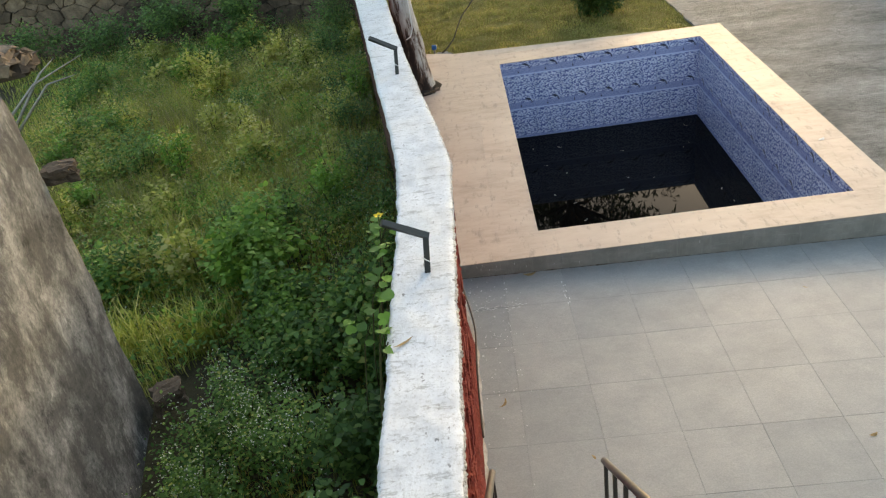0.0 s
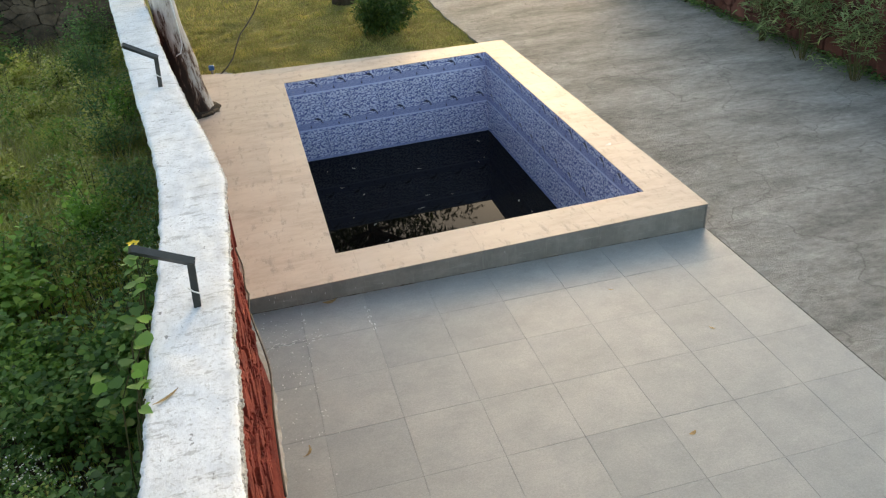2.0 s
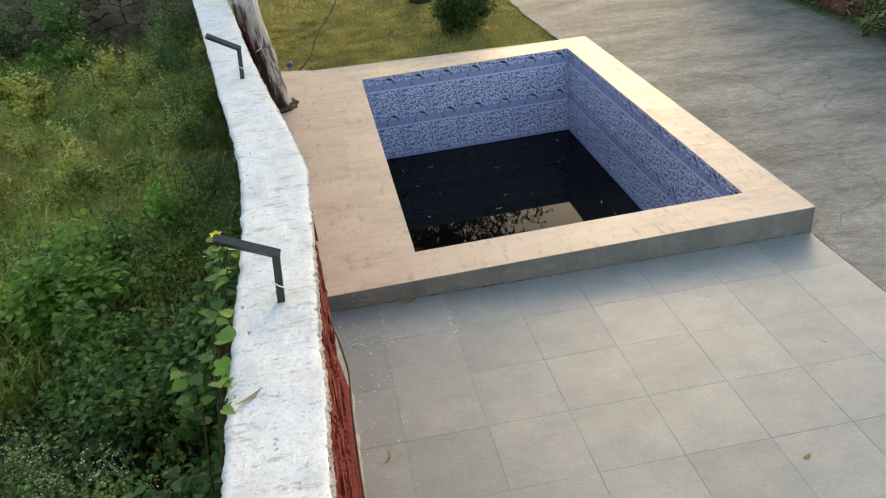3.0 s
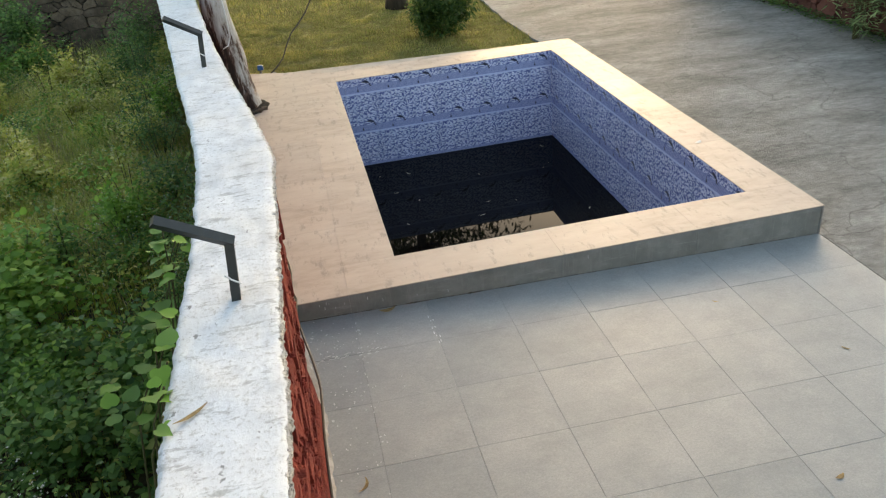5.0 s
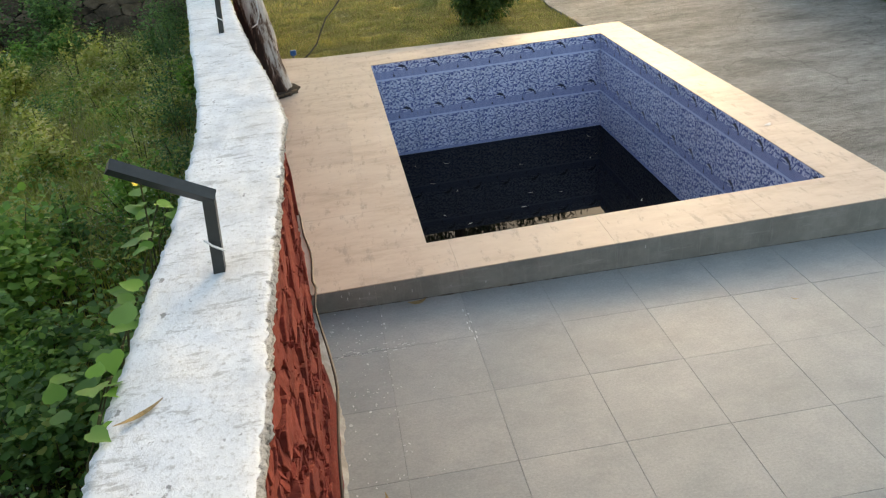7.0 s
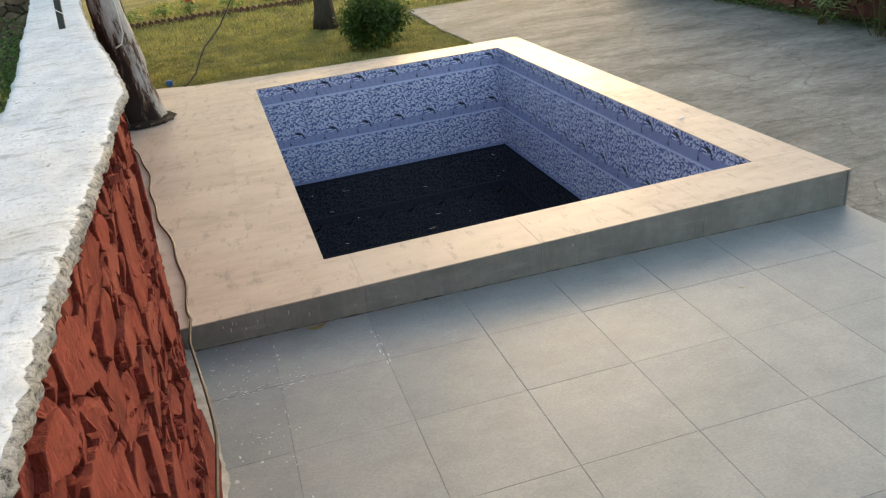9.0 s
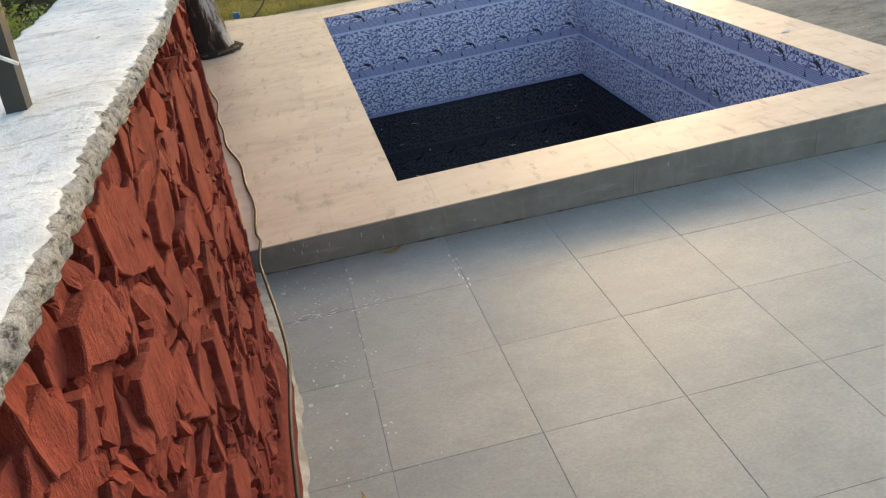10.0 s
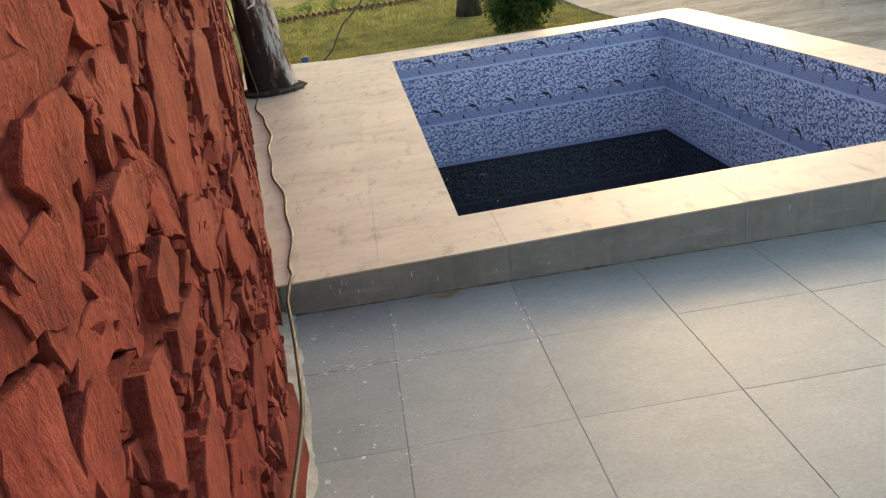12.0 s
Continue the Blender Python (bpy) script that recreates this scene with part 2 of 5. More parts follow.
col = mix(nt, 0.3, col, ramp(nt, fine, [(0.3, (0.15,) * 3), (0.7, (0.8,) * 3)]), "OVERLAY")
nt.links.new(col, b.inputs["Base Color"])
bump(nt, b, grit, 0.15, 0.008)
M_DRIVE, nt, b = material("rough_concrete", 0.85, spec=0.25)
v = world_coords(nt, (0.7, 1.6, 1))
big = noise_node(nt, v, 0.9, 8, 0.72)
col = ramp(nt, big, [(0.32, (0.135, 0.135, 0.122)), (0.5, (0.25, 0.248, 0.228)), (0.68, (0.36, 0.355, 0.33))])
brush = noise_node(nt, world_coords(nt, (1.0, 1.9, 1)), 6.5, 10, 0.82)
col = mix(nt, 0.5, col, ramp(nt, brush, [(0.3, (0.12,) * 3), (0.7, (0.85,) * 3)]), "OVERLAY")
vor = node(nt, "ShaderNodeTexVoronoi", Scale=0.7)
vor.feature = "DISTANCE_TO_EDGE"
warp = nt.nodes.new("ShaderNodeVectorMath")
warp.operation = "ADD"
nt.links.new(world_coords(nt), warp.inputs[0])
wnoise = node(nt, "ShaderNodeTexNoise", Scale=1.6, Detail=6.0)
nt.links.new(world_coords(nt), wnoise.inputs["Vector"])
nt.links.new(wnoise.outputs["Color"], warp.inputs[1])
nt.links.new(warp.outputs[0], vor.inputs["Vector"])
col = mix(nt, ramp(nt, vor.outputs["Distance"], [(0.0, (0.55,) * 3), (0.012, (0, 0, 0))]), col, (0.10, 0.095, 0.085))
nt.links.new(col, b.inputs["Base Color"])
bump(nt, b, brush, 0.8, 0.04)

M_LITTER = stone_like("dark_litter", (0.02, 0.016, 0.012), (0.04, 0.032, 0.024), (0.07, 0.055, 0.04), 8, 60, 0.95, 1.0, 0.02)
M_DIRT = stone_like("pale_brown_dirt", (0.10, 0.085, 0.065), (0.17, 0.15, 0.12), (0.27, 0.25, 0.22), 14, 60, 0.95, 1.0, 0.01)
M_SOIL = stone_like("soil", (0.05, 0.045, 0.026), (0.09, 0.078, 0.042), (0.14, 0.12, 0.06), 1.5, 30, 0.95, 0.8, 0.03)
M_TURF = stone_like("turf", (0.13, 0.13, 0.035), (0.21, 0.195, 0.05), (0.30, 0.26, 0.08), 0.8, 45, 0.95, 1.0, 0.03)
M_BARK, nt, b = material("peeling_eucalyptus_bark", 0.85, spec=0.25)
v = coords(nt, "Object", (1, 1, 0.22))
f1 = noise_node(nt, v, 7, 8, 0.75)
hgt = nt.nodes.new("ShaderNodeSeparateXYZ")
nt.links.new(coords(nt), hgt.inputs[0])
add = nt.nodes.new("ShaderNodeMath")
add.operation = "MULTIPLY_ADD"
nt.links.new(hgt.outputs["Z"], add.inputs[0])
add.inputs[1].default_value = 0.2
nt.links.new(f1, add.inputs[2])
side = nt.nodes.new("ShaderNodeMath")
side.operation = "MULTIPLY_ADD"
nt.links.new(hgt.outputs["X"], side.inputs[0])
side.inputs[1].default_value = 0.5
nt.links.new(add.outputs[0], side.inputs[2])
col = ramp(nt, side.outputs[0], [(0.60, (0.03, 0.019, 0.015)), (0.67, (0.12, 0.07, 0.05)), (0.71, (0.36, 0.32, 0.29)), (0.86, (0.58, 0.55, 0.52))])
nt.links.new(col, b.inputs["Base Color"])
bump(nt, b, f1, 0.9, 0.03)
M_BARK2 = stone_like("brown_bark", (0.05, 0.04, 0.03), (0.09, 0.07, 0.05), (0.15, 0.12, 0.09), 8, 60, 0.9, 1.0, 0.02, stretch=(1, 1, 0.2))
M_STEEL = stone_like("dark_painted_steel", (0.022, 0.026, 0.026), (0.03, 0.036, 0.036), (0.045, 0.05, 0.05), 12, 90, 0.45, 0.1, 0.002, spec=0.5)
M_RAIL = stone_like("grey_brown_painted_rail", (0.06, 0.055, 0.05), (0.085, 0.077, 0.07), (0.115, 0.105, 0.095), 12, 90, 0.4, 0.1, 0.002, spec=0.5)
M_CABLE = stone_like("dusty_cable", (0.05, 0.042, 0.032), (0.08, 0.066, 0.05), (0.11, 0.095, 0.075), 12, 90, 0.6, 0.1, 0.002)
M_ROPE = stone_like("white_rope", (0.6, 0.6, 0.58), (0.7, 0.7, 0.68), (0.78, 0.78, 0.76), 30, 200, 0.9)
M_BLUE = stone_like("blue_plastic", (0.03, 0.12, 0.3), (0.04, 0.16, 0.38), (0.06, 0.2, 0.45), 12, 90, 0.4, 0.05)
M_CONCRETE = stone_like("plain_concrete", (0.2, 0.195, 0.18), (0.28, 0.27, 0.25), (0.35, 0.34, 0.315), 2, 40, 0.85, 0.5, 0.006)
M_DRYLEAF = stone_like("dry_leaf", (0.22, 0.15, 0.07), (0.34, 0.25, 0.12), (0.45, 0.35, 0.2), 30, 120, 0.8)
M_PALELEAF = stone_like("pale_leaf", (0.4, 0.38, 0.32), (0.5, 0.48, 0.42), (0.58, 0.56, 0.5), 30, 120, 0.8)
M_DEADWOOD = stone_like("dead_wood", (0.2, 0.185, 0.16), (0.3, 0.28, 0.25), (0.4, 0.38, 0.34), 8, 60)
M_BRICK = stone_like("red_edging_brick", (0.14, 0.07, 0.05), (0.2, 0.1, 0.07), (0.26, 0.14, 0.1), 6, 50)


def leaf_material(name, stops, through_light=0.42, rough=0.55):
    m, nt, b = material(name, rough, spec=0.3)
    col = ramp(nt, island_out(nt), stops)
    patch = noise_node(nt, world_coords(nt), 1.1, 4, 0.6)
    col = mix(nt, 1.0, col, ramp(nt, patch, [(0.32, (0.62, 0.68, 0.7)), (0.55, (1, 1, 1)), (0.75, (1.35, 1.2, 0.95))]), "MULTIPLY")
    nt.links.new(col, b.inputs["Base Color"])
    tr = nt.nodes.new("ShaderNodeBsdfTranslucent")
    nt.links.new(col, tr.inputs["Color"])
    ms = nt.nodes.new("ShaderNodeMixShader")
    ms.inputs[0].default_value = through_light
    nt.links.new(b.outputs[0], ms.inputs[1])
    nt.links.new(tr.outputs[0], ms.inputs[2])
    nt.links.new(ms.outputs[0], nt.nodes["Material Output"].inputs["Surface"])
    return m


M_GRASS = leaf_material("field_grass", [(0, (0.22, 0.30, 0.05)), (0.5, (0.40, 0.44, 0.085)), (0.85, (0.62, 0.56, 0.16)), (1, (0.70, 0.61, 0.28))])
M_STRAW = leaf_material("dry_straw", [(0, (0.24, 0.2, 0.09)), (0.6, (0.36, 0.3, 0.14)), (1, (0.48, 0.42, 0.24))], 0.3)
M_GRASS_YELLOW = leaf_material("yellow_green_grass", [(0, (0.30, 0.36, 0.065)), (0.6, (0.50, 0.50, 0.11)), (1, (0.64, 0.57, 0.25))])
M_WEED = leaf_material("weed_leaf", [(0, (0.061, 0.145, 0.034)), (0.5, (0.129, 0.265, 0.060)), (0.9, (0.230, 0.387, 0.087)), (1, (0.458, 0.484, 0.124))])
M_WEED_BRIGHT = leaf_material("bright_weed_leaf", [(0, (0.106, 0.230, 0.033)), (0.6, (0.179, 0.356, 0.054)), (1, (0.316, 0.481, 0.081))])
# Darker weed_leaf for the sunless wall sides: shade is put into its colour.
M_WEED_DARK = leaf_material("dark_weed_leaf", [(0, (0.061, 0.132, 0.039)), (0.6, (0.122, 0.241, 0.069)), (1, (0.220, 0.371, 0.095))])
M_FLOWER = leaf_material("tiny_pale_flower", [(0, (0.45, 0.5, 0.36)), (1, (0.7, 0.72, 0.6))], 0.2)
M_YELLOW = leaf_material("yellow_flower", [(0, (0.7, 0.5, 0.03)), (1, (0.8, 0.6, 0.05))], 0.2)
M_REDFLOWER = leaf_material("red_flower", [(0, (0.5, 0.03, 0.03)), (1, (0.6, 0.05, 0.04))], 0.2)
M_LAWN = leaf_material("lawn_blade", [(0, (0.2, 0.23, 0.055)), (0.4, (0.36, 0.36, 0.095)), (0.75, (0.5, 0.44, 0.17)), (1, (0.40, 0.29, 0.14))])
M_SHRUB = leaf_material("shrub_leaf", [(0, (0.036, 0.081, 0.022)), (0.6, (0.073, 0.145, 0.036)), (1, (0.163, 0.235, 0.054))])
M_PALE_SHRUB = leaf_material("pale_narrow_leaf", [(0, (0.152, 0.246, 0.095)), (0.6, (0.266, 0.380, 0.161)), (1, (0.417, 0.513, 0.246))])
M_GUM = leaf_material("gum_leaf", [(0, (0.05, 0.075, 0.03)), (1, (0.10, 0.13, 0.055))])
M_STEM = stone_like("plant_stem", (0.07, 0.08, 0.03), (0.11, 0.11, 0.045), (0.16, 0.14, 0.07), 20, 80)


# ---- mesh helpers ----
def mesh_object(name, verts, faces, mats, parent=None, label="", smooth=False, face_mats=None):
    me = bpy.data.meshes.new(name)
    me.from_pydata([tuple(p) for p in verts], [], [tuple(f) for f in faces])
    for m in mats if isinstance(mats, (list, tuple)) else [mats]:
        me.materials.append(m)
    if face_mats is not None:
        me.polygons.foreach_set("material_index", np.array(face_mats, dtype=np.int32))
    if smooth:
        me.polygons.foreach_set("use_smooth", np.ones(len(me.polygons), dtype=bool))
    me.update()
    ob = new(name, me)
    ob.parent = parent
    if label:
        ob["label"] = label
    return ob


def part(name, bm, mat, parent=None, label="", smooth=False):
    me = bpy.data.meshes.new(name)
    bmesh.ops.recalc_face_normals(bm, faces=bm.faces)
    bm.to_mesh(me)
    bm.free()
    me.materials.append(mat)
    if smooth:
        me.polygons.foreach_set("use_smooth", np.ones(len(me.polygons), dtype=bool))
    ob = new(name, me)
    ob.parent = parent
    if label:
        ob["label"] = label
    return ob


def box_bm(x0, x1, y0, y1, z0, z1, bevel=0.0):
    bm = bmesh.new()
    bmesh.ops.create_cube(bm, size=1)
    for p in bm.verts:
        p.co = Vector((x0 + (p.co.x + 0.5) * (x1 - x0), y0 + (p.co.y + 0.5) * (y1 - y0), z0 + (p.co.z + 0.5) * (z1 - z0)))
    if bevel:
        bmesh.ops.bevel(bm, geom=list(bm.edges), offset=bevel, segments=1, affect="EDGES")
    return bm


def empty(name, loc, label="", category="", group="", kind=""):
    ob = new(name)
    ob.location = loc
    bpy.context.view_layer.update()
    return tagged(ob, label, category, group, kind)


def tube_data(points, radii, sides=8, cap=True):
    """Vertices and faces of a tube along points."""
    verts, faces = [], []
    n = len(points)
    for i, p in enumerate(points):
        p = Vector(p)
        d = (Vector(points[min(i + 1, n - 1)]) - Vector(points[max(i - 1, 0)])).normalized()
        a = d.orthogonal().normalized() if abs(d.z) > 0.95 else d.cross(Vector((0, 0, 1))).normalized()
        c = d.cross(a)
        r = radii[i] if isinstance(radii, (list, tuple)) else radii
        for k in range(sides):
            w = 2 * math.pi * k / sides
            verts.append(p + a * math.cos(w) * r + c * math.sin(w) * r)
    for i in range(n - 1):
        for k in range(sides):
            k2 = (k + 1) % sides
            faces.append((i * sides + k, i * sides + k2, (i + 1) * sides + k2, (i + 1) * sides + k))
    if cap:
        faces += [tuple(range(sides))[::-1], tuple(range((n - 1) * sides, n * sides))]
    return verts, faces


def bar_data(points, w, h):
    """A square bar mitred along points."""
    verts, faces = tube_data(points, 1.0, 4)
    for i in range(len(points)):
        c = Vector(points[i])
        for k in range(4):
            d = verts[i * 4 + k] - c
            verts[i * 4 + k] = c + d * (w if k % 2 == 0 else h) * 0.5 * 1.2
    return verts, faces


def quads_object(name, co, mat, parent=None, label=""):
    """One mesh of many loose faces: co has the shape (n, corners, 3)."""
    n, q = co.shape[:2]
    me = bpy.data.meshes.new(name)
    me.vertices.add(n * q)
    me.vertices.foreach_set("co", np.ascontiguousarray(co, dtype=np.float32).ravel())
    me.loops.add(n * q)
    me.loops.foreach_set("vertex_index", np.arange(n * q, dtype=np.int32))
    me.polygons.add(n)
    me.polygons.foreach_set("loop_start", np.arange(0, n * q, q, dtype=np.int32))
    me.polygons.foreach_set("loop_total", np.full(n, q, dtype=np.int32))
    me.materials.append(mat)
    me.update(calc_edges=True)
    me.validate()
    ob = new(name, me)
    ob.parent = parent
    if label:
        ob["label"] = label
    return ob


rng = np.random.default_rng(7)


def unit(v):
    return v / np.maximum(np.linalg.norm(v, axis=-1, keepdims=True), 1e-6)


def leaf_quads(base, direction, length, width, droop=0.25):
    """Pointed oval leaves that bend down along their length and fold a little at the midrib."""
    n = len(base)
    d = unit(direction)
    up = np.tile(np.array([0, 0, 1.0]), (n, 1)) + rng.normal(0, 0.35, (n, 3))
    s = unit(np.cross(d, up))
    lift = unit(np.cross(s, d))
    length, width = np.broadcast_to(length, n)[:, None], np.broadcast_to(width, n)[:, None]
    down = np.array([0, 0, 1.0])

    def corner(along, across):
        return base + d * length * along - down * length * droop * along ** 2 + s * width * across + lift * width * 0.35 * abs(across)

    return np.stack([base, corner(0.24, -0.46), corner(0.62, -0.36), corner(1.0, 0.0), corner(0.62, 0.36), corner(0.24, 0.46)], axis=1)


def blade_quads(base, lean, length, width):
    """Grass blades that rise and bend over."""
    n = len(base)
    s = unit(np.cross(lean, np.array([0, 0, 1.0])) + rng.normal(0, 0.1, (n, 3)))
    length, width = np.broadcast_to(length, n)[:, None], np.broadcast_to(width, n)[:, None]
    up = np.array([0, 0, 1.0])
    mid = base + up * length * 0.6 + lean * length * 0.25
    tip = base + up * length * 0.85 + lean * length * 0.75
    return np.concatenate([np.stack([base - s * width / 2, base + s * width / 2, mid + s * width * 0.45, mid - s * width * 0.45], 1),
                           np.stack([mid - s * width * 0.45, mid + s * width * 0.45, tip + s * width * 0.05, tip - s * width * 0.05], 1)])


def flat_dirs(n):
    a = rng.uniform(0, 2 * np.pi, n)
    return np.stack([np.cos(a), np.sin(a), np.zeros(n)], 1)


def cells(sites, weights, u0, u1, v0, v1):
    """Power diagram of the sites, clipped to a rectangle: one polygon a site."""
    out = []
    S, W = np.array(sites), np.array(weights)
    for i in range(len(S)):
        poly = [(u0, v0), (u1, v0), (u1, v1), (u0, v1)]
        d2 = ((S - S[i]) ** 2).sum(1)
        for j in np.argsort(d2)[1:40]:
            n = S[j] - S[i]
            c = (S[j] @ S[j] - S[i] @ S[i] - W[j] + W[i]) / 2
            res = []
            for k in range(len(poly)):
                p, q = poly[k], poly[(k + 1) % len(poly)]
                dp, dq = n[0] * p[0] + n[1] * p[1] - c, n[0] * q[0] + n[1] * q[1] - c
                if dp <= 0:
                    res.append(p)
                if dp * dq < 0:
                    f = dp / (dp - dq)
                    res.append((p[0] + f * (q[0] - p[0]), p[1] + f * (q[1] - p[1])))
            poly = res
            if len(poly) < 3:
                break
        out.append(poly if len(poly) >= 3 else None)
    return out


def stone_from(poly, gap, depth, proud, r, tilt=0.12):
    """A rough block on the polygon (u, v): vertices (u, v, out) and faces."""
    cut = r.uniform(0.04, 0.2)
    soft_poly = []
    for k in range(len(poly)):
        p, q = poly[k], poly[(k + 1) % len(poly)]
        for f in (cut, 1 - cut):
            soft_poly.append((p[0] + (q[0] - p[0]) * f, p[1] + (q[1] - p[1]) * f))
    poly = soft_poly
    cu, cv = sum(p[0] for p in poly) / len(poly), sum(p[1] for p in poly) / len(poly)
    pts = []
    for k in range(len(poly)):
        p, q = poly[k], poly[(k + 1) % len(poly)]
        el = math.hypot(q[0] - p[0], q[1] - p[1])
        if el < 0.008:
            continue
        cuts = 1 + min(3, int(el / 0.045))
        for c in range(cuts):
            f = (c + r.uniform(-0.2, 0.2) * (c > 0)) / cuts
            j = 0.012 * min(1, el / 0.1)
            pts.append((p[0] + (q[0] - p[0]) * f + r.uniform(-j, j), p[1] + (q[1] - p[1]) * f + r.uniform(-j, j)))
    n = len(pts)
    size = max([math.hypot(p[0] - cu, p[1] - cv) for p in pts] or [0])
    if size < 0.018 or n < 3:
        return None
    tu, tv = r.uniform(-tilt, tilt), r.uniform(-tilt, tilt)
    seed = r.uniform(0, 99)
    shrink = 1 - min(0.2, r.uniform(0.005, 0.013) / size)
    verts, faces = [], []
    for ring, (s, o) in enumerate(((1.0, -depth), (1.0, -0.012), (shrink, proud - 0.003), (0.78, proud), (0.42, proud))):
        for p in pts:
            du, dv = p[0] - cu, p[1] - cv
            dist = math.hypot(du, dv) or 1e-6
            k = max(0.4, (dist - gap) / dist) * s
            u, v = cu + du * k, cv + dv * k
            out = o
            if ring >= 2:
                out += (tu * du + tv * dv) * k + 0.010 * noise.noise(Vector((u * 6, v * 6, seed))) + 0.009 * noise.noise(Vector((u * 17, v * 17, seed))) + 0.006 * noise.noise(Vector((u * 41, v * 41, seed)))
            verts.append((u, v, out))
    verts.append((cu, cv, proud + 0.010 * noise.noise(Vector((cu * 6, cv * 6, seed)))))
    for ring in (0, 1, 2, 3):
        for k in range(n):
            k2 = (k + 1) % n
            faces.append((ring * n + k, ring * n + k2, (ring + 1) * n + k2, (ring + 1) * n + k))
    for k in range(n):
        faces.append((4 * n + k, 4 * n + (k + 1) % n, 5 * n))
    return verts, faces


def scatter(u0, u1, v0, v1, count, r, squash=1.0, small=0.35, large=1.15):
    """Sites kept apart from one another, with some small ones between."""
    sites, weights = [], []
    tries = 0
    base = math.sqrt((u1 - u0) * (v1 - v0) / count)
    while len(sites) < count and tries < count * 60:
        tries += 1
        p = (r.uniform(u0, u1), r.uniform(v0, v1))
        big = r.random() > small
        rad = base * (r.uniform(0.75, large) if big else r.uniform(0.25, 0.5))
        if all(math.hypot((p[0] - q[0]), (p[1] - q[1]) / squash) > (rad + w) * 0.52 for q, w in sites[-400:] if True):
            sites.append((p, rad))
    return [s for s, _ in sites], [w * w * 0.35 for _, w in sites]


# ---- plan ----
Z_TOP, Z_WATER, H_POOL = 1.83, -1.10, 0.283
POOL_X, POOL_Y = 3.31, 5.36


def bent(y, table):
    for (ya, xa), (yb, xb) in zip(table, table[1:]):
        if y <= yb:
            return xa + (xb - xa) * (y - ya) / (yb - ya)
    return table[-1][1]


RIGHT_EDGE = [(-12, -0.775), (-2.2, -0.76), (-1.2, -0.757), (-0.6, -0.838), (0.4, -1.015), (2.05, -1.27), (4.1, -1.54), (10.6, -2.40)]
LEFT_EDGE = [(-12, -1.21), (-2.0, -1.195), (-1.2, -1.23), (-0.5, -1.31), (0.33, -1.44), (2.48, -1.75), (4.66, -2.07), (10.6, -2.95)]
FOOT_EDGE = [(-12, -0.80), (-1.6, -0.79), (-0.5, -0.915), (1.0, -1.11), (2.9, -1.36), (4.1, -1.55), (10.6, -2.42)]

TERRACE_FALL = 0.0245


def floor_z(x):
    """Height of the terrace, which falls gently from the boundary wall to the driveway."""
    return 0.115 - TERRACE_FALL * (x + 0.9)


# ---- ground ----
bm = bmesh.new()
X, Y = (-400, -0.5, 3.5, 400), (-400, -0.2, 5.6, 600)
for i in range(3):
    for j in range(3):
        if (i, j) != (1, 1):
            bm.faces.new([bm.verts.new((X[a], Y[c], -0.05)) for a, c in ((i, j), (i + 1, j), (i + 1, j + 1), (i, j + 1))])
bmesh.ops.remove_doubles(bm, verts=bm.verts, dist=0.001)
tagged(part("ground", bm, M_TURF), "yellow-green turf ground reaching to the horizon", "ground", kind="structure")

r = random.Random(3)
verts, faces = [], []
NX, NY = 46, 70
for i in range(NX + 1):
    for j in range(NY + 1):
        y = -12 + 22.6 * j / NY
        x = -14 + (bent(y, LEFT_EDGE) + 0.1 + 14) * i / NX
        verts.append((x, y, 0.08 + 0.14 * noise.noise(Vector((x * 0.5, y * 0.5, 0))) + 0.04 * noise.noise(Vector((x * 2.2, y * 2.2, 3)))))
for i in range(NX):
    for j in range(NY):
        a = i * (NY + 1) + j
        faces.append((a, a + NY + 1, a + NY + 2, a + 1))
field = tagged(mesh_object("field_ground", verts, faces, M_SOIL, smooth=True), "uneven brown soil under weeds beside the boundary wall", "ground", kind="structure")

# driveway slab with a ragged edge towards the lawn
verts, faces = [], []
left_line = [(-12, 3.79), (5.9, 3.79), (6.0, 3.70), (7.3, 3.62), (9.0, 3.58), (11.75, 3.68)]
n = 90
for j in range(n + 1):
    y = -12 + 23.75 * j / n
    x = bent(y, left_line) + (0.05 * noise.noise(Vector((0, y * 2.3, 1))) if y > 5.9 else 0)
    yy = y
    verts += [(x, yy, -0.09), (x, yy, -0.012), (5.9, yy - 0.12 * (j == n), -0.012), (8.4, yy - 0.3 * (j == n), -0.012), (12.0, yy - 0.3 * (j == n), -0.012), (12.0, yy, -0.09)]
for j in range(n):
    for k in range(5):
        a = j * 6 + k
        faces.append((a, a + 6, a + 7, a + 1))
faces.append(tuple(n * 6 + k for k in range(6)))
tagged(mesh_object("driveway", verts, faces, M_DRIVE), "rough grey brushed concrete driveway with hairline cracks", "driveway", kind="structure")

# ---- terrace ----
bm = box_bm(-0.9, 3.77, -8.9, -0.47, -0.3, 0.0)
for p in bm.verts:
    if p.co.z > -0.1:
        p.co.z = floor_z(p.co.x) - 0.0032
terrace = tagged(part("terrace", bm, M_GROUT), "terrace of large square grey stone tiles", "terrace", kind="structure")

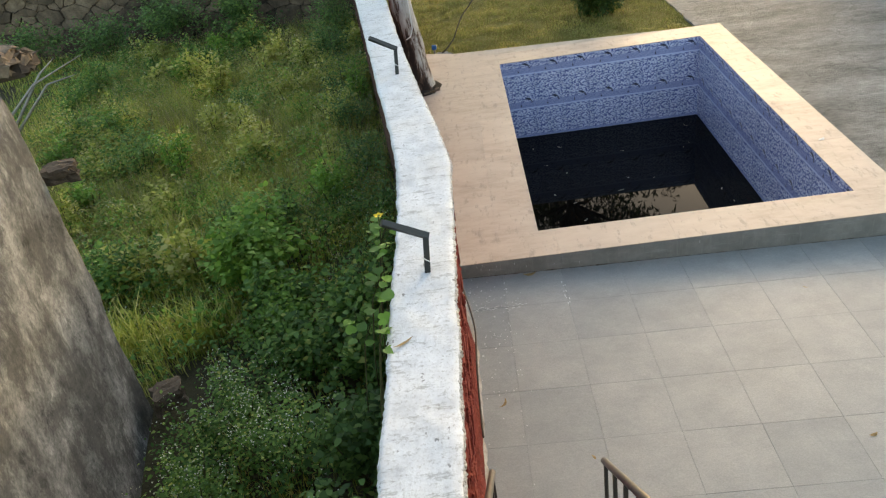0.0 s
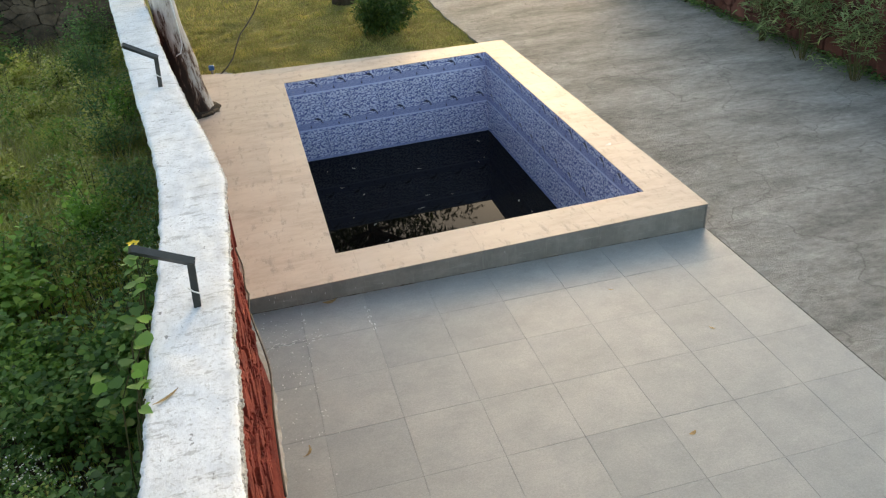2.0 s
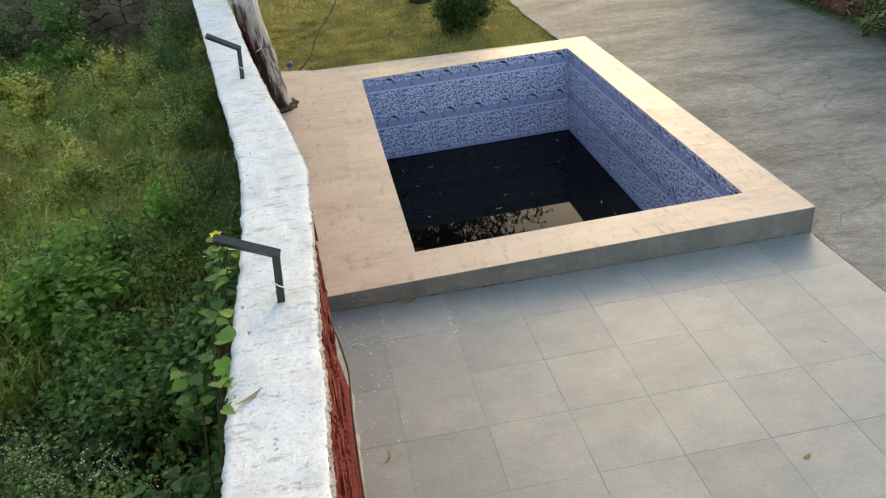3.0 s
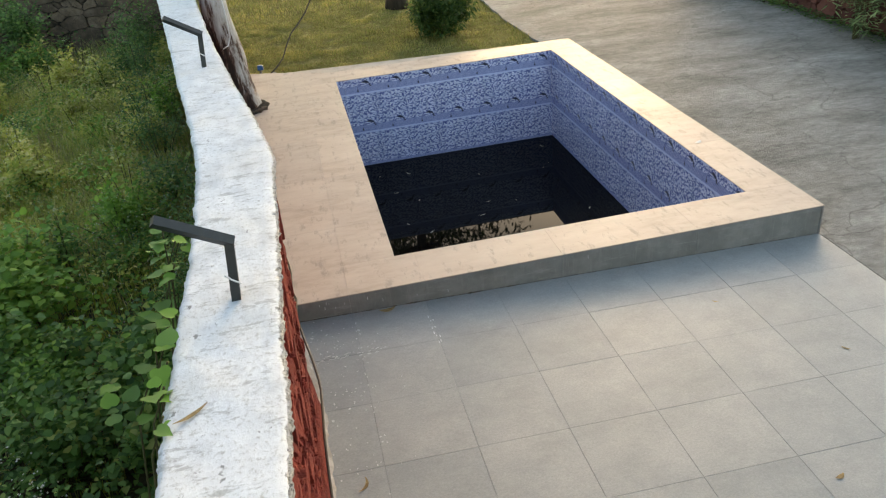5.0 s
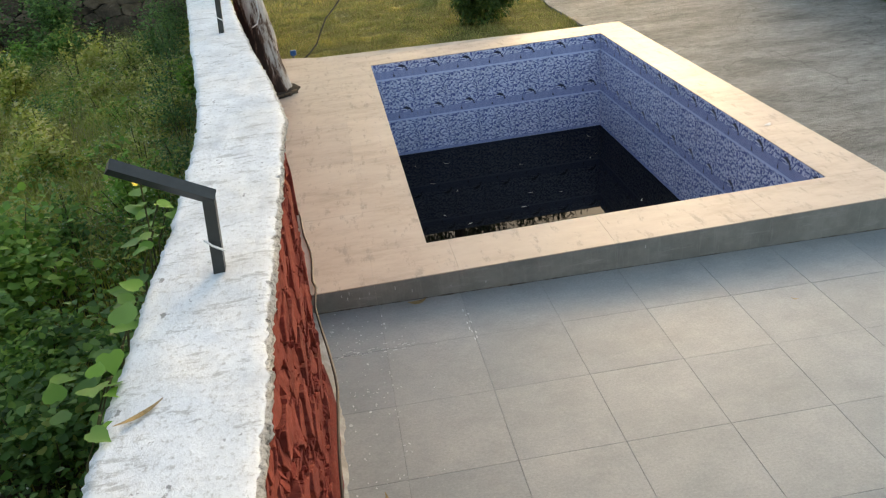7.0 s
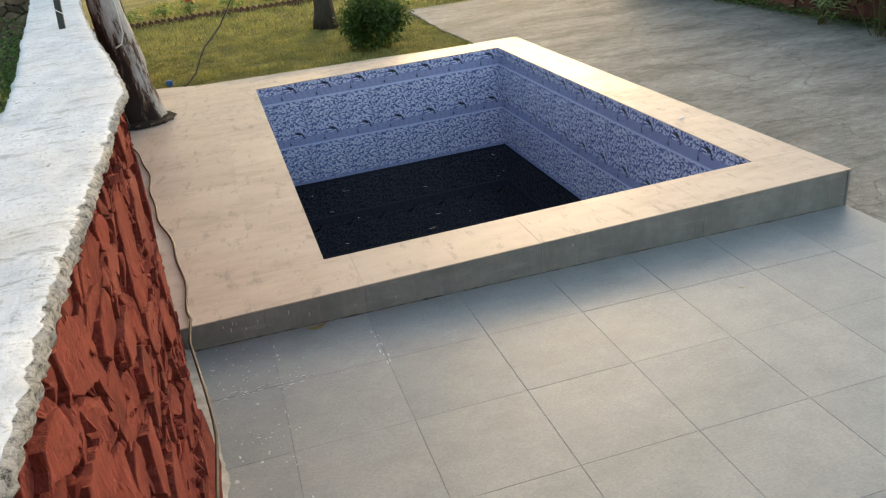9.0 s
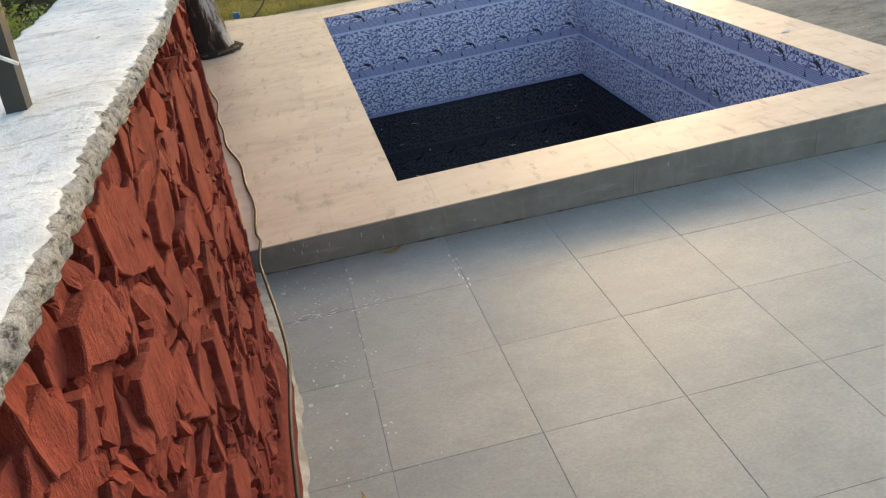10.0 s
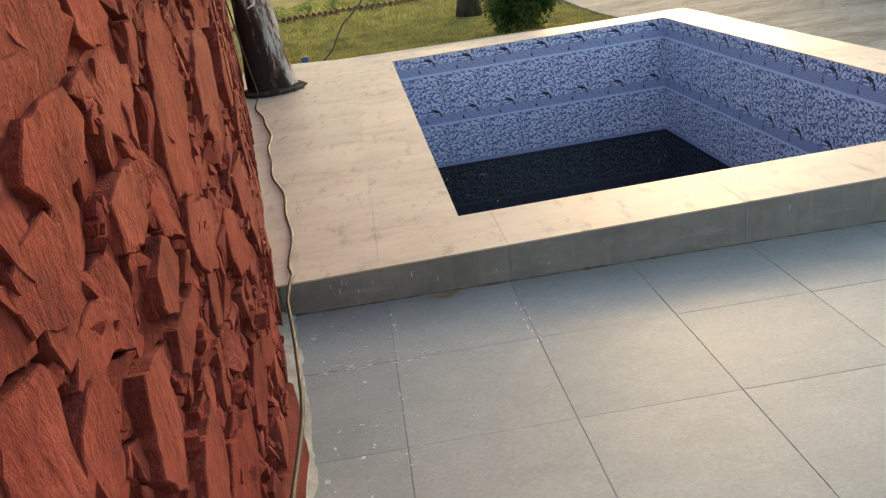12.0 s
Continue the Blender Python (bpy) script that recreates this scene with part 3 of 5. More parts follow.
# ---- stairs, landing and house behind ----
stairs = empty("staircase", (-0.37, -3.7, 0), "narrow steep concrete staircase down to the terrace", "staircase")
RISE, RUN, NSTEP = 0.19, 0.211, 16
for i in range(NSTEP):
    y1 = -3.62 - RUN * i
    bm = box_bm(-0.745, 0.02, y1 - RUN - 0.02, y1, (RISE * i if i else 0.0), RISE * (i + 1), 0.0)
    part("step", bm, M_CONCRETE, stairs).matrix_parent_inverse = stairs.matrix_world.inverted()
y_top = -3.62 - RUN * NSTEP
z_top = RISE * NSTEP
bm = bmesh.new()
prof = [(-3.9, 0.0), (y_top, 0.0), (y_top, z_top - 0.02), (-3.85, 0.02)]
va = [bm.verts.new((-0.735, y, z)) for y, z in prof]
vb = [bm.verts.new((0.01, y, z)) for y, z in prof]
bm.faces.new(va)
bm.faces.new(vb[::-1])
for k in range(4):
    bm.faces.new((va[k], va[(k + 1) % 4], vb[(k + 1) % 4], vb[k]))
part("stair_core", bm, M_CONCRETE, stairs).matrix_parent_inverse = stairs.matrix_world.inverted()
tagged(part("landing", box_bm(-1.2, 2.6, -8.9, y_top, 0.0, z_top), M_CONCRETE), "plain concrete landing at the head of the stairs", "landing", kind="structure")
tagged(part("wall_house", box_bm(-1.2, 2.6, -9.2, -8.9, 0.0, 6.2), M_OLDWALL), "plain rendered house wall behind the landing", "wall", kind="structure")

for x, name in ((-0.69, "l"), (-0.005, "r")):
    hr = empty("handrail", (x, -3.79, 0.1), "painted grey-brown metal stair handrail with thin dark balusters", "handrail", "stair handrails")
    slope = RISE / RUN
    inv = hr.matrix_world.inverted()
    vv, ff = tube_data([(x, -3.78, 0.945), (x, -3.85, 0.955 + 0.05), (x, -3.95, 0.95 + 0.16 * slope), (x, y_top, 0.95 + (-3.79 - y_top) * slope)], 0.021, 10)
    mesh_object("top_rail", vv, ff, M_RAIL, hr, smooth=True).matrix_parent_inverse = inv
    for k in range(12):
        y = -3.83 - 0.29 * k
        ztop = 0.95 + (-3.79 - y) * slope - 0.01
        zb = RISE * max(0, math.ceil((-3.62 - y) / RUN))
        bm = box_bm(x - 0.011, x + 0.011, y - 0.011, y + 0.011, zb, ztop)
        part("baluster", bm, M_STEEL, hr, "thin dark steel baluster").matrix_parent_inverse = inv

# ---- boundary wall: core, whitewashed top ----
boundary = tagged(new("wall_boundary"), "red-painted rubble stone boundary wall with whitewashed top", "wall", kind="structure")
ys = np.concatenate([np.arange(-9.0, -4.6, 0.2), np.arange(-4.6, 1.6, 0.015), np.arange(1.6, 10.3, 0.09)])
verts, faces = [], []
for y in ys:
    xr, xl, xf = bent(y, RIGHT_EDGE), bent(y, LEFT_EDGE), bent(y, FOOT_EDGE)
    for x, z in ((xl + 0.03, -0.1), (xl + 0.02, 0.9), (xl + 0.04, 1.72), (xr - 0.085, 1.75), ((xr + xf) / 2 - 0.105, 0.9), (xf - 0.10, -0.1)):
        k = 0.03 * noise.noise(Vector((x * 5, y * 5, z * 5)))
        verts.append((x + k, y, z))
for i in range(len(ys) - 1):
    for k in range(5):
        a = i * 6 + k
        faces.append((a, a + 1, a + 7, a + 6))
mesh_object("rubble_core", verts, faces, M_MORTAR, boundary)

verts, faces = [], []
COLS = 26
for y in ys:
    xr, xl = bent(y, RIGHT_EDGE), bent(y, LEFT_EDGE)
    er = 0.010 * noise.noise(Vector((y * 2.1, 0, 5))) + 0.005 * noise.noise(Vector((y * 9, 0, 9))) + 0.007 * noise.noise(Vector((y * 27, 0, 9)))
    el = 0.012 * noise.noise(Vector((y * 1.9, 4, 5))) + 0.006 * noise.noise(Vector((y * 8, 7, 9))) + 0.006 * noise.noise(Vector((y * 25, 7, 9)))
    drip = 0.06 + 0.03 * noise.noise(Vector((y * 4.2, 1, 1))) + 0.035 * noise.noise(Vector((y * 23, 1, 1)))
    dripl = 0.10 + 0.06 * noise.noise(Vector((y * 3.7, 8, 1)))
    prof = [(xl + el + 0.01, -dripl), (xl + el, -0.03), (xl + el + 0.006, -0.008)]
    for k in range(1, COLS):
        f = k / COLS
        prof.append((xl + el + 0.008 + f * (xr + er - 0.042 - xl - el - 0.016), 0.0))
    prof += [(xr + er - 0.030, -0.003), (xr + er - 0.018, -0.007), (xr + er - 0.009, -0.013), (xr + er - 0.005, -0.022), (xr + er - 0.006, -0.030 - drip * 0.1), (xr + er - 0.012, -0.030 - drip * 0.3), (xr + er - 0.06, -0.035 - drip * 0.45)]
    for x, dz in prof:
        h = 0.012 * noise.noise(Vector((x * 2, y * 2, 2))) + 0.005 * noise.noise(Vector((x * 9, y * 6, 4))) + 0.0018 * noise.noise(Vector((x * 30, y * 26, 6)))
        k = 0.011 * noise.noise(Vector((x * 30, y * 37, dz * 50))) + 0.007 * noise.noise(Vector((x * 60, y * 85, dz * 90))) if dz < -0.004 else 0
        verts.append((x + k, y, Z_TOP + dz + h * (1 if dz > -0.02 else 0.5)))
w = len(prof)
for i in range(len(ys) - 1):
    for k in range(w - 1):
        a = i * w + k
        faces.append((a, a + 1, a + w + 1, a + w))
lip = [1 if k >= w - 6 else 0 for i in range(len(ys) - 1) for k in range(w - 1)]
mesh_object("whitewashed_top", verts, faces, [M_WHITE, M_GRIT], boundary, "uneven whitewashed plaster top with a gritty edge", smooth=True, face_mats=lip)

# ---- fence brackets on the wall ----
def fence_bracket(x, y):
    e = empty("fence_bracket", (x, y, Z_TOP), "dark steel fence bracket post with bent arm on whitewashed wall", "bracket", "fence brackets")
    inv = e.matrix_world.inverted()
    p = [(x, y, Z_TOP - 0.02), (x + 0.03, y, Z_TOP + 0.28)]
    vv, ff = bar_data(p, 0.045, 0.045)
    mesh_object("post", vv, ff, M_STEEL, e).matrix_parent_inverse = inv
    a = [(x + 0.045, y, Z_TOP + 0.275), (x - 0.222, y - 0.07, Z_TOP + 0.455)]
    vv, ff = bar_data(a, 0.045, 0.045)
    mesh_object("arm", vv, ff, M_STEEL, e).matrix_parent_inverse = inv
    c = Vector(p[0]).lerp(Vector(p[1]), 0.42)
    vv, ff = tube_data([c + Vector((0.03, -0.03, -0.015)), c + Vector((-0.005, -0.032, 0.01)), c + Vector((-0.03, -0.02, 0.03))], 0.004, 5)
    mesh_object("wire_tie", vv, ff, M_ROPE, e, "short pale wire tie").matrix_parent_inverse = inv


for x, y in ((-0.958, -2.82), (-1.305, 1.12), (-1.95, 5.8)):
    fence_bracket(x, y)

# ---- pool ----
pool = tagged(new("plunge_pool"), "raised square plunge pool with cream coping and blue mosaic tiles", "pool", kind="structure")
mesh_object("concrete_shell", *(lambda p: ([(x, y, z) for x, y in p[:4] for z in (-2.2, H_POOL - 0.009)] + [(x, y, z) for x, y in p[4:] for z in (-2.2, H_POOL - 0.009)],
    [(2 * k, 2 * ((k + 1) % 4), 2 * ((k + 1) % 4) + 1, 2 * k + 1) for k in range(4)] + [(8 + 2 * k, 9 + 2 * k, 9 + 2 * ((k + 1) % 4), 8 + 2 * ((k + 1) % 4)) for k in range(4)]
    + [(2 * k + 1, 2 * ((k + 1) % 4) + 1, 9 + 2 * ((k + 1) % 4), 9 + 2 * k) for k in range(4)] + [(0, 2, 4, 6)]))(
    [(-0.012, -0.012), (POOL_X + 0.012, -0.012), (POOL_X + 0.012, POOL_Y + 0.012), (-0.012, POOL_Y + 0.012), (-1.0, -0.465), (3.755, -0.465), (3.755, 5.845), (-1.9, 6.35)]), M_POOL_GROUT, pool)


def slab(poly, z0, z1, name, mat, parent, bev=0.001):
    bm = bmesh.new()
    lo = [bm.verts.new((x, y, z0)) for x, y in poly]
    hi0 = [bm.verts.new((x, y, z1 - bev)) for x, y in poly]
    cx, cy = sum(p[0] for p in poly) / len(poly), sum(p[1] for p in poly) / len(poly)
    hi = []
    for x, y in poly:
        d = math.hypot(x - cx, y - cy)
        k = (d - bev * 1.4) / d
        hi.append(bm.verts.new((cx + (x - cx) * k, cy + (y - cy) * k, z1)))
    n = len(poly)
    for k in range(n):
        k2 = (k + 1) % n
        bm.faces.new((lo[k], lo[k2], hi0[k2], hi0[k]))
        bm.faces.new((hi0[k], hi0[k2], hi[k2], hi[k]))
    bm.faces.new(hi)
    return part(name, bm, mat, parent)


G = 0.0005
xs = [-0.45, 0.17, 1.35, 2.57, 3.775]
for a, c in zip(xs, xs[1:]):
    slab([(a + G, -0.485), (c - G, -0.485), (c - G, 0.0), (a + G, 0.0)], H_POOL - 0.008, H_POOL, "coping_slab", M_COPING, pool)
yb = [0.001, 1.2, 2.4, 3.6, 4.8, 5.865]
for a, c in zip(yb, yb[1:]):
    slab([(POOL_X, a + G), (3.775, a + G), (3.775, c - G), (POOL_X, c - G)], H_POOL - 0.008, H_POOL, "coping_slab", M_COPING, pool)
xb = [0.0, 0.9, 2.1, POOL_X]
for a, c in zip(xb, xb[1:]):
    slab([(a + G, POOL_Y), (c - G, POOL_Y), (c - G, 5.865), (a + G, 5.865)], H_POOL - 0.008, H_POOL, "coping_slab", M_COPING, pool)
yl = [-0.485, 0.72, 1.92, 3.12, 4.32, 5.36, 6.0]
for a, c in zip(yl, yl[1:]):
    if a > -0.4:
        slab([(-0.45 + G, a + G), (0.0, a + G), (0.0, c - G if c < 5.9 else 5.865), (-0.45 + G, c - G if c < 5.9 else 6.07)], H_POOL - 0.008, H_POOL, "coping_slab", M_COPING, pool)
    else:
        slab([(-0.45 + G, 0.001), (0.0, 0.001), (0.0, c - G), (-0.45 + G, c - G)], H_POOL - 0.008, H_POOL, "coping_slab", M_COPING, pool)
    wl = lambda y: bent(y, FOOT_EDGE) - 0.04
    if c < 4.4:
        slab([(wl(a), a + G), (-0.45 - G, a + G), (-0.45 - G, c - G), (wl(c), c - G)], H_POOL - 0.008, H_POOL, "coping_slab", M_COPING, pool)
slab([(-0.98, 4.32 + G), (-0.45 - G, 4.32 + G), (-0.45 - G, 6.09), (-0.98, 6.33)], H_POOL - 0.008, H_POOL, "coping_slab", M_COPING, pool)
slab([(-1.62, 4.32 + G), (-0.98 - G, 4.32 + G), (-0.98 - G, 5.15 - G), (-1.73, 5.15 - G)], H_POOL - 0.008, H_POOL, "coping_slab", M_COPING, pool)
slab([(-1.85, 5.15), (-0.98 - G, 5.15), (-0.98 - G, 6.33), (-1.75, 6.62)], H_POOL - 0.008, H_POOL, "coping_slab", M_COPING, pool)
xk = [-0.93, -0.45, 0.17, 1.35, 2.57, 3.77]
for a, c in zip(xk, xk[1:]):
    part("riser_tile", box_bm(a + G, c - G, -0.48, -0.462, -0.01, H_POOL - 0.009, 0.0015), M_RISER, pool)
for a, c in zip(yb, yb[1:]):
    part("riser_tile", box_bm(3.752, 3.77, a - 0.49 * (a < 0.1) + G, c - G, -0.01, H_POOL - 0.009, 0.0015), M_RISER, pool)

TW, TH = 0.457, 0.3055
tile_cache, motif_cache = {}, {}


def tile_mesh(u0, u1, banded):
    key = (round(u0, 3), round(u1, 3), banded)
    if key not in tile_cache:
        levels = [(0.0, 0), (-0.108, 0), (-0.212, 1), (-0.236, 2), (-TH + 0.002, 0)] if banded else [(0.0, 0), (-TH + 0.002, 0)]
        verts, faces, fm = [], [], []
        a, c = u0 + 0.001, u1 - 0.001
        for z, _ in levels:
            verts += [(a, 0, z), (c, 0, z), (a, 0.012, z), (c, 0.012, z)]
        for k in range(len(levels) - 1):
            i = 4 * k
            faces += [(i, i + 4, i + 5, i + 1), (i, i + 2, i + 6, i + 4), (i + 1, i + 5, i + 7, i + 3)]
            fm += [levels[k + 1][1]] * 3
        faces += [(0, 1, 3, 2), (len(verts) - 4, len(verts) - 2, len(verts) - 1, len(verts) - 3)]
        fm += [0, 0]
        me = bpy.data.meshes.new("wall_tile")
        me.from_pydata(verts, [], faces)
        for m in (M_MOSAIC, M_BAND, M_LINE):
            me.materials.append(m)
        me.polygons.foreach_set("material_index", np.array(fm, dtype=np.int32))
        me.update()
        tile_cache[key] = me
    return tile_cache[key]


def motif_mesh(kind):
    """Leaping-fish silhouette, or a small pointed sail, 1.5 mm thick."""
    if kind not in motif_cache:
        if kind == "fish":
            o = [(-0.062, 0.012), (-0.046, 0.024), (-0.026, 0.03), (-0.016, 0.043), (-0.006, 0.03), (0.016, 0.02), (0.034, -0.002), (0.046, -0.03),
                 (0.06, -0.046), (0.042, -0.044), (0.028, -0.052), (0.034, -0.034), (0.022, -0.01), (0.0, 0.002), (0.0, -0.016), (-0.012, 0.002), (-0.034, 0.008)]
        else:
            o = [(-0.012, -0.034), (0.012, -0.034), (0.0, 0.0), (0.001, 0.036), (-0.004, 0.0)]
        bm = bmesh.new()
        f = bm.faces.new([bm.verts.new((x, -0.0015, z)) for x, z in o])
        ext = bmesh.ops.extrude_face_region(bm, geom=[f])
        for g in ext["geom"]:
            if isinstance(g, bmesh.types.BMVert):
                g.co.y += 0.0015
        me = bpy.data.meshes.new("motif")
        bm.to_mesh(me)
        bm.free()
        me.materials.append(M_MOTIF)
        motif_cache[kind] = me
    return motif_cache[kind]


def tile_wall(origin, angle, length, first):
    """Rows of tiles on a pool wall, running along local x, seen from local -y."""
    for row in range(5):
        u = first
        while u < length - 0.01:
            a, c = max(u, 0.0) - u, min(u + TW, length) - u
            if c - a > 0.01:
                t = new("wall_tile", tile_mesh(a, c, row % 2 == 0))
                t.parent = pool
                t.matrix_basis = pose(*origin, 0, 0, angle) @ pose(u, 0, H_POOL - 0.0095 - row * TH)
                if row in (0, 2):
                    for kind, du, dz in (("fish", 0.33, -0.075), ("sail", 0.19, -0.15)):
                        if a < du - 0.05 and du + 0.05 < c:
                            mo = new("motif", motif_mesh(kind))
                            mo.parent = t
                            mo.matrix_basis = pose(du, 0, dz) @ Matrix.Scale(1.2, 4)
            u += TW


tile_wall((0, POOL_Y, 0), 0, POOL_X, POOL_X - 8 * TW)
tile_wall((POOL_X, POOL_Y, 0), -90, POOL_Y, POOL_Y - 0.87 - 10 * TW)
tile_wall((POOL_X, 0, 0), 180, POOL_X, 0.0)
tile_wall((0, 0, 0), 90, POOL_Y, 0.0)
tagged(mesh_object("pool_water", [(-0.01, -0.01, Z_WATER), (POOL_X + 0.01, -0.01, Z_WATER), (POOL_X + 0.01, POOL_Y + 0.01, Z_WATER), (-0.01, POOL_Y + 0.01, Z_WATER)], [(0, 1, 2, 3)], M_WATER),
       "still black water low in the pool", "water", kind="structure")


def bent_leaf(name, x, y, z, length, width, turn, curl, mat, label):
    """A curled strip of dry leaf lying on a surface."""
    verts, faces = [], []
    for k in range(7):
        f = k / 6
        a = turn + curl * (f - 0.5)
        px, py = x + math.cos(a) * length * (f - 0.5), y + math.sin(a) * length * (f - 0.5)
        hw = width * 0.5 * math.sin(math.pi * min(max(f, 0.06), 0.94))
        n = (-math.sin(a) * hw, math.cos(a) * hw)
        zz = z + 0.004 + 0.18 * length * (f - 0.5) ** 2
        verts += [(px + n[0], py + n[1], zz), (px - n[0], py - n[1], zz)]
    for k in range(6):
        faces.append((2 * k, 2 * k + 2, 2 * k + 3, 2 * k + 1))
    e = mesh_object(name, verts, faces, mat)
    return tagged(e, label, "leaf")


r = random.Random(11)
for k in range(24):
    tagged(bent_leaf("floating_leaf", r.uniform(0.3, 3.0), r.uniform(0.6, 5.0), Z_WATER, r.uniform(0.03, 0.11), r.uniform(0.006, 0.014), r.uniform(0, 6.3), r.uniform(-1.2, 1.2), M_PALELEAF,
           "pale dead leaf floating on black water"), group="leaves on the water")
for x, y, l, w, a, c in ((-0.57, -2.35, 0.13, 0.022, 1.1, 0.9), (2.1, -3.03, 0.07, 0.03, 0.3, 0.5), (2.35, -1.2, 0.05, 0.012, -0.6, 0.6), (2.9, -2.0, 0.06, 0.02, -0.9, 0.4), (0.05, -3.0, 0.05, 0.02, 2.0, 0.5)):
    bent_leaf("fallen_leaf", x, y, floor_z(x), l, w, a, c, M_DRYLEAF, "small dry curled leaf on the grey tiles")
bent_leaf("fallen_leaf", -0.16, -0.53, floor_z(-0.16), 0.14, 0.05, 0.1, 0.6, M_DRYLEAF, "dry brown leaf against the pool riser")
bent_leaf("fallen_leaf", 3.50, 1.22, H_POOL, 0.10, 0.05, 0.5, 0.5, M_SPLASH, "white dropping-like scrap on the cream coping")

# ---- old house wall by the field ----
A, B = Vector((-3.76, -1.8, 0)), Vector((-3.05, -5.6, 0))
d = (B - A).normalized()
nrm = Vector((-d.y, d.x, 0))
nrm = nrm if nrm.x > 0 else -nrm
verts, faces = [], []
NU, NV = 30, 40
for i in range(NU + 1):
    for j in range(NV + 1):
        f, z = i / NU, -0.2 + 3.6 * j / NV
        p = A.lerp(B, f)
        k = 0.035 * noise.noise(Vector((p.y * 1.7, z * 1.7, 0))) + 0.012 * noise.noise(Vector((p.y * 7, z * 7, 0)))
        edge = 0.05 * noise.noise(Vector((0, z * 3.0, 4))) if i == 0 else 0
        verts.append(p + nrm * (k - 0.05 * (i == 0)) + d * edge + Vector((0, 0, z)))
faces = [(i * (NV + 1) + j, (i + 1) * (NV + 1) + j, (i + 1) * (NV + 1) + j + 1, i * (NV + 1) + j + 1) for i in range(NU) for j in range(NV)]
m0 = len(verts)
for j in range(NV + 1):
    z = -0.2 + 3.6 * j / NV
    verts.append(A - nrm * 0.45 + d * 0.04 * noise.noise(Vector((3, z * 3, 1))) + Vector((0, 0, z)))
faces += [(j, j + 1, m0 + j + 1, m0 + j) for j in range(NV)]
m1 = len(verts)
verts += [B - nrm * 0.45 + Vector((0, 0, z)) for z in (-0.2, 3.4)]
faces += [(m0, m0 + NV, m1 + 1, m1), (NV, m0 + NV, m1 + 1, NU * (NV + 1) + NV)]
old = tagged(new("wall_old_house"), "weathered grey rendered wall of an old house, stained black", "wall", kind="structure")
mesh_object("render_face", verts, faces, M_OLDWALL, old, smooth=True)


def rough_slab(name, c, size, turn, seed, mat, parent=None, jag=1.0):
    rr = random.Random(seed)
    bm = bmesh.new()
    bmesh.ops.create_cube(bm, size=1)
    bmesh.ops.subdivide_edges(bm, edges=bm.edges[:], cuts=5, use_grid_fill=True)
    for p in bm.verts:
        q = p.co.copy()
        rad = max(abs(q.x), abs(q.y)) * 2
        s = 1 - 0.3 * jag * rad * noise.noise(q * 3 + Vector((seed, 0, 0)))
        k = Vector((q.x * s, q.y * s, q.z * (1 - 0.25 * max(0, rad - 0.6))))
        k += Vector([0.11 * jag * noise.noise(q * 5 + Vector((seed, a, 0))) for a in (1, 2, 3)])
        p.co = (pose(*c, rr.uniform(-4, 4), rr.uniform(-4, 4), turn) @ Vector((k.x * size[0], k.y * size[1], k.z * size[2])))
    return part(name, bm, mat, parent)


rough_slab("projecting_stone", A + Vector((0.05, 0.08, 2.42)), (0.24, 0.2, 0.12), 20, 5, M_RUBBLE, old)
# stacked slabs on the ruined corner
for k, (dz, sx) in enumerate(((2.46, 1.7), (2.56, 1.6), (2.66, 1.35))):
    tagged(rough_slab("roof_slab", (-6.15 + 0.05 * k, 1.05, dz), (sx, 0.6, 0.095), 12 - 9 * k, 20 + k, M_RUBBLE, jag=0.45), "flat brown stone slab stacked on a ruined pier", "stone slab", "stacked slabs")
tagged(part("ruined_pier", box_bm(-7.0, -6.3, 0.8, 1.3, -0.1, 2.41, 0.04), M_RUBBLE), "rough brown stone pier under stacked slabs", "pier")
tagged(rough_slab("field_stone", (-3.46, -2.05, 0.36), (0.24, 0.2, 0.2), 30, 41, M_RUBBLE), "small brown rounded stone lying among the weeds", "stone")


# ---- trees ----
def tree_crown(name, centre, spread, n, mat, parent, size, clumps=60):
    rr = np.random.default_rng(int(abs(centre[0]) * 100) + n)
    cc = np.array(centre) + rr.normal(0, 1, (clumps, 3)) * np.array(spread) * 0.5
    which = rr.integers(0, clumps, n)
    base = cc[which] + rr.normal(0, 0.33, (n, 3)) * np.array([1, 1, 0.8])
    dirs = unit(rr.normal(0, 1, (n, 3)) + np.array([0, 0, -0.5]))
    ob = quads_object(name, leaf_quads(base, dirs, rr.uniform(0.6, 1.2, n) * size, rr.uniform(0.2, 0.3, n) * size * 1.2), mat)
    ob.parent = parent
    return ob, cc


def limbs(start, targets, r0, seed):
    verts, faces = [], []
    rr = random.Random(seed)
    for t in targets:
        p0, p1 = Vector(start), Vector(t)
        pts = [p0.lerp(p1, f) + Vector((rr.uniform(-0.12, 0.12), rr.uniform(-0.12, 0.12), 0.35 * math.sin(math.pi * f))) * (f * (1 - f) * 4) for f in (0, 0.25, 0.5, 0.75, 1)]
        v2, f2 = tube_data(pts, [r0, r0 * 0.75, r0 * 0.5, r0 * 0.3, r0 * 0.12], 6)
        faces += [tuple(i + len(verts) for i in f) for f in f2]
        verts += v2
    return verts, faces


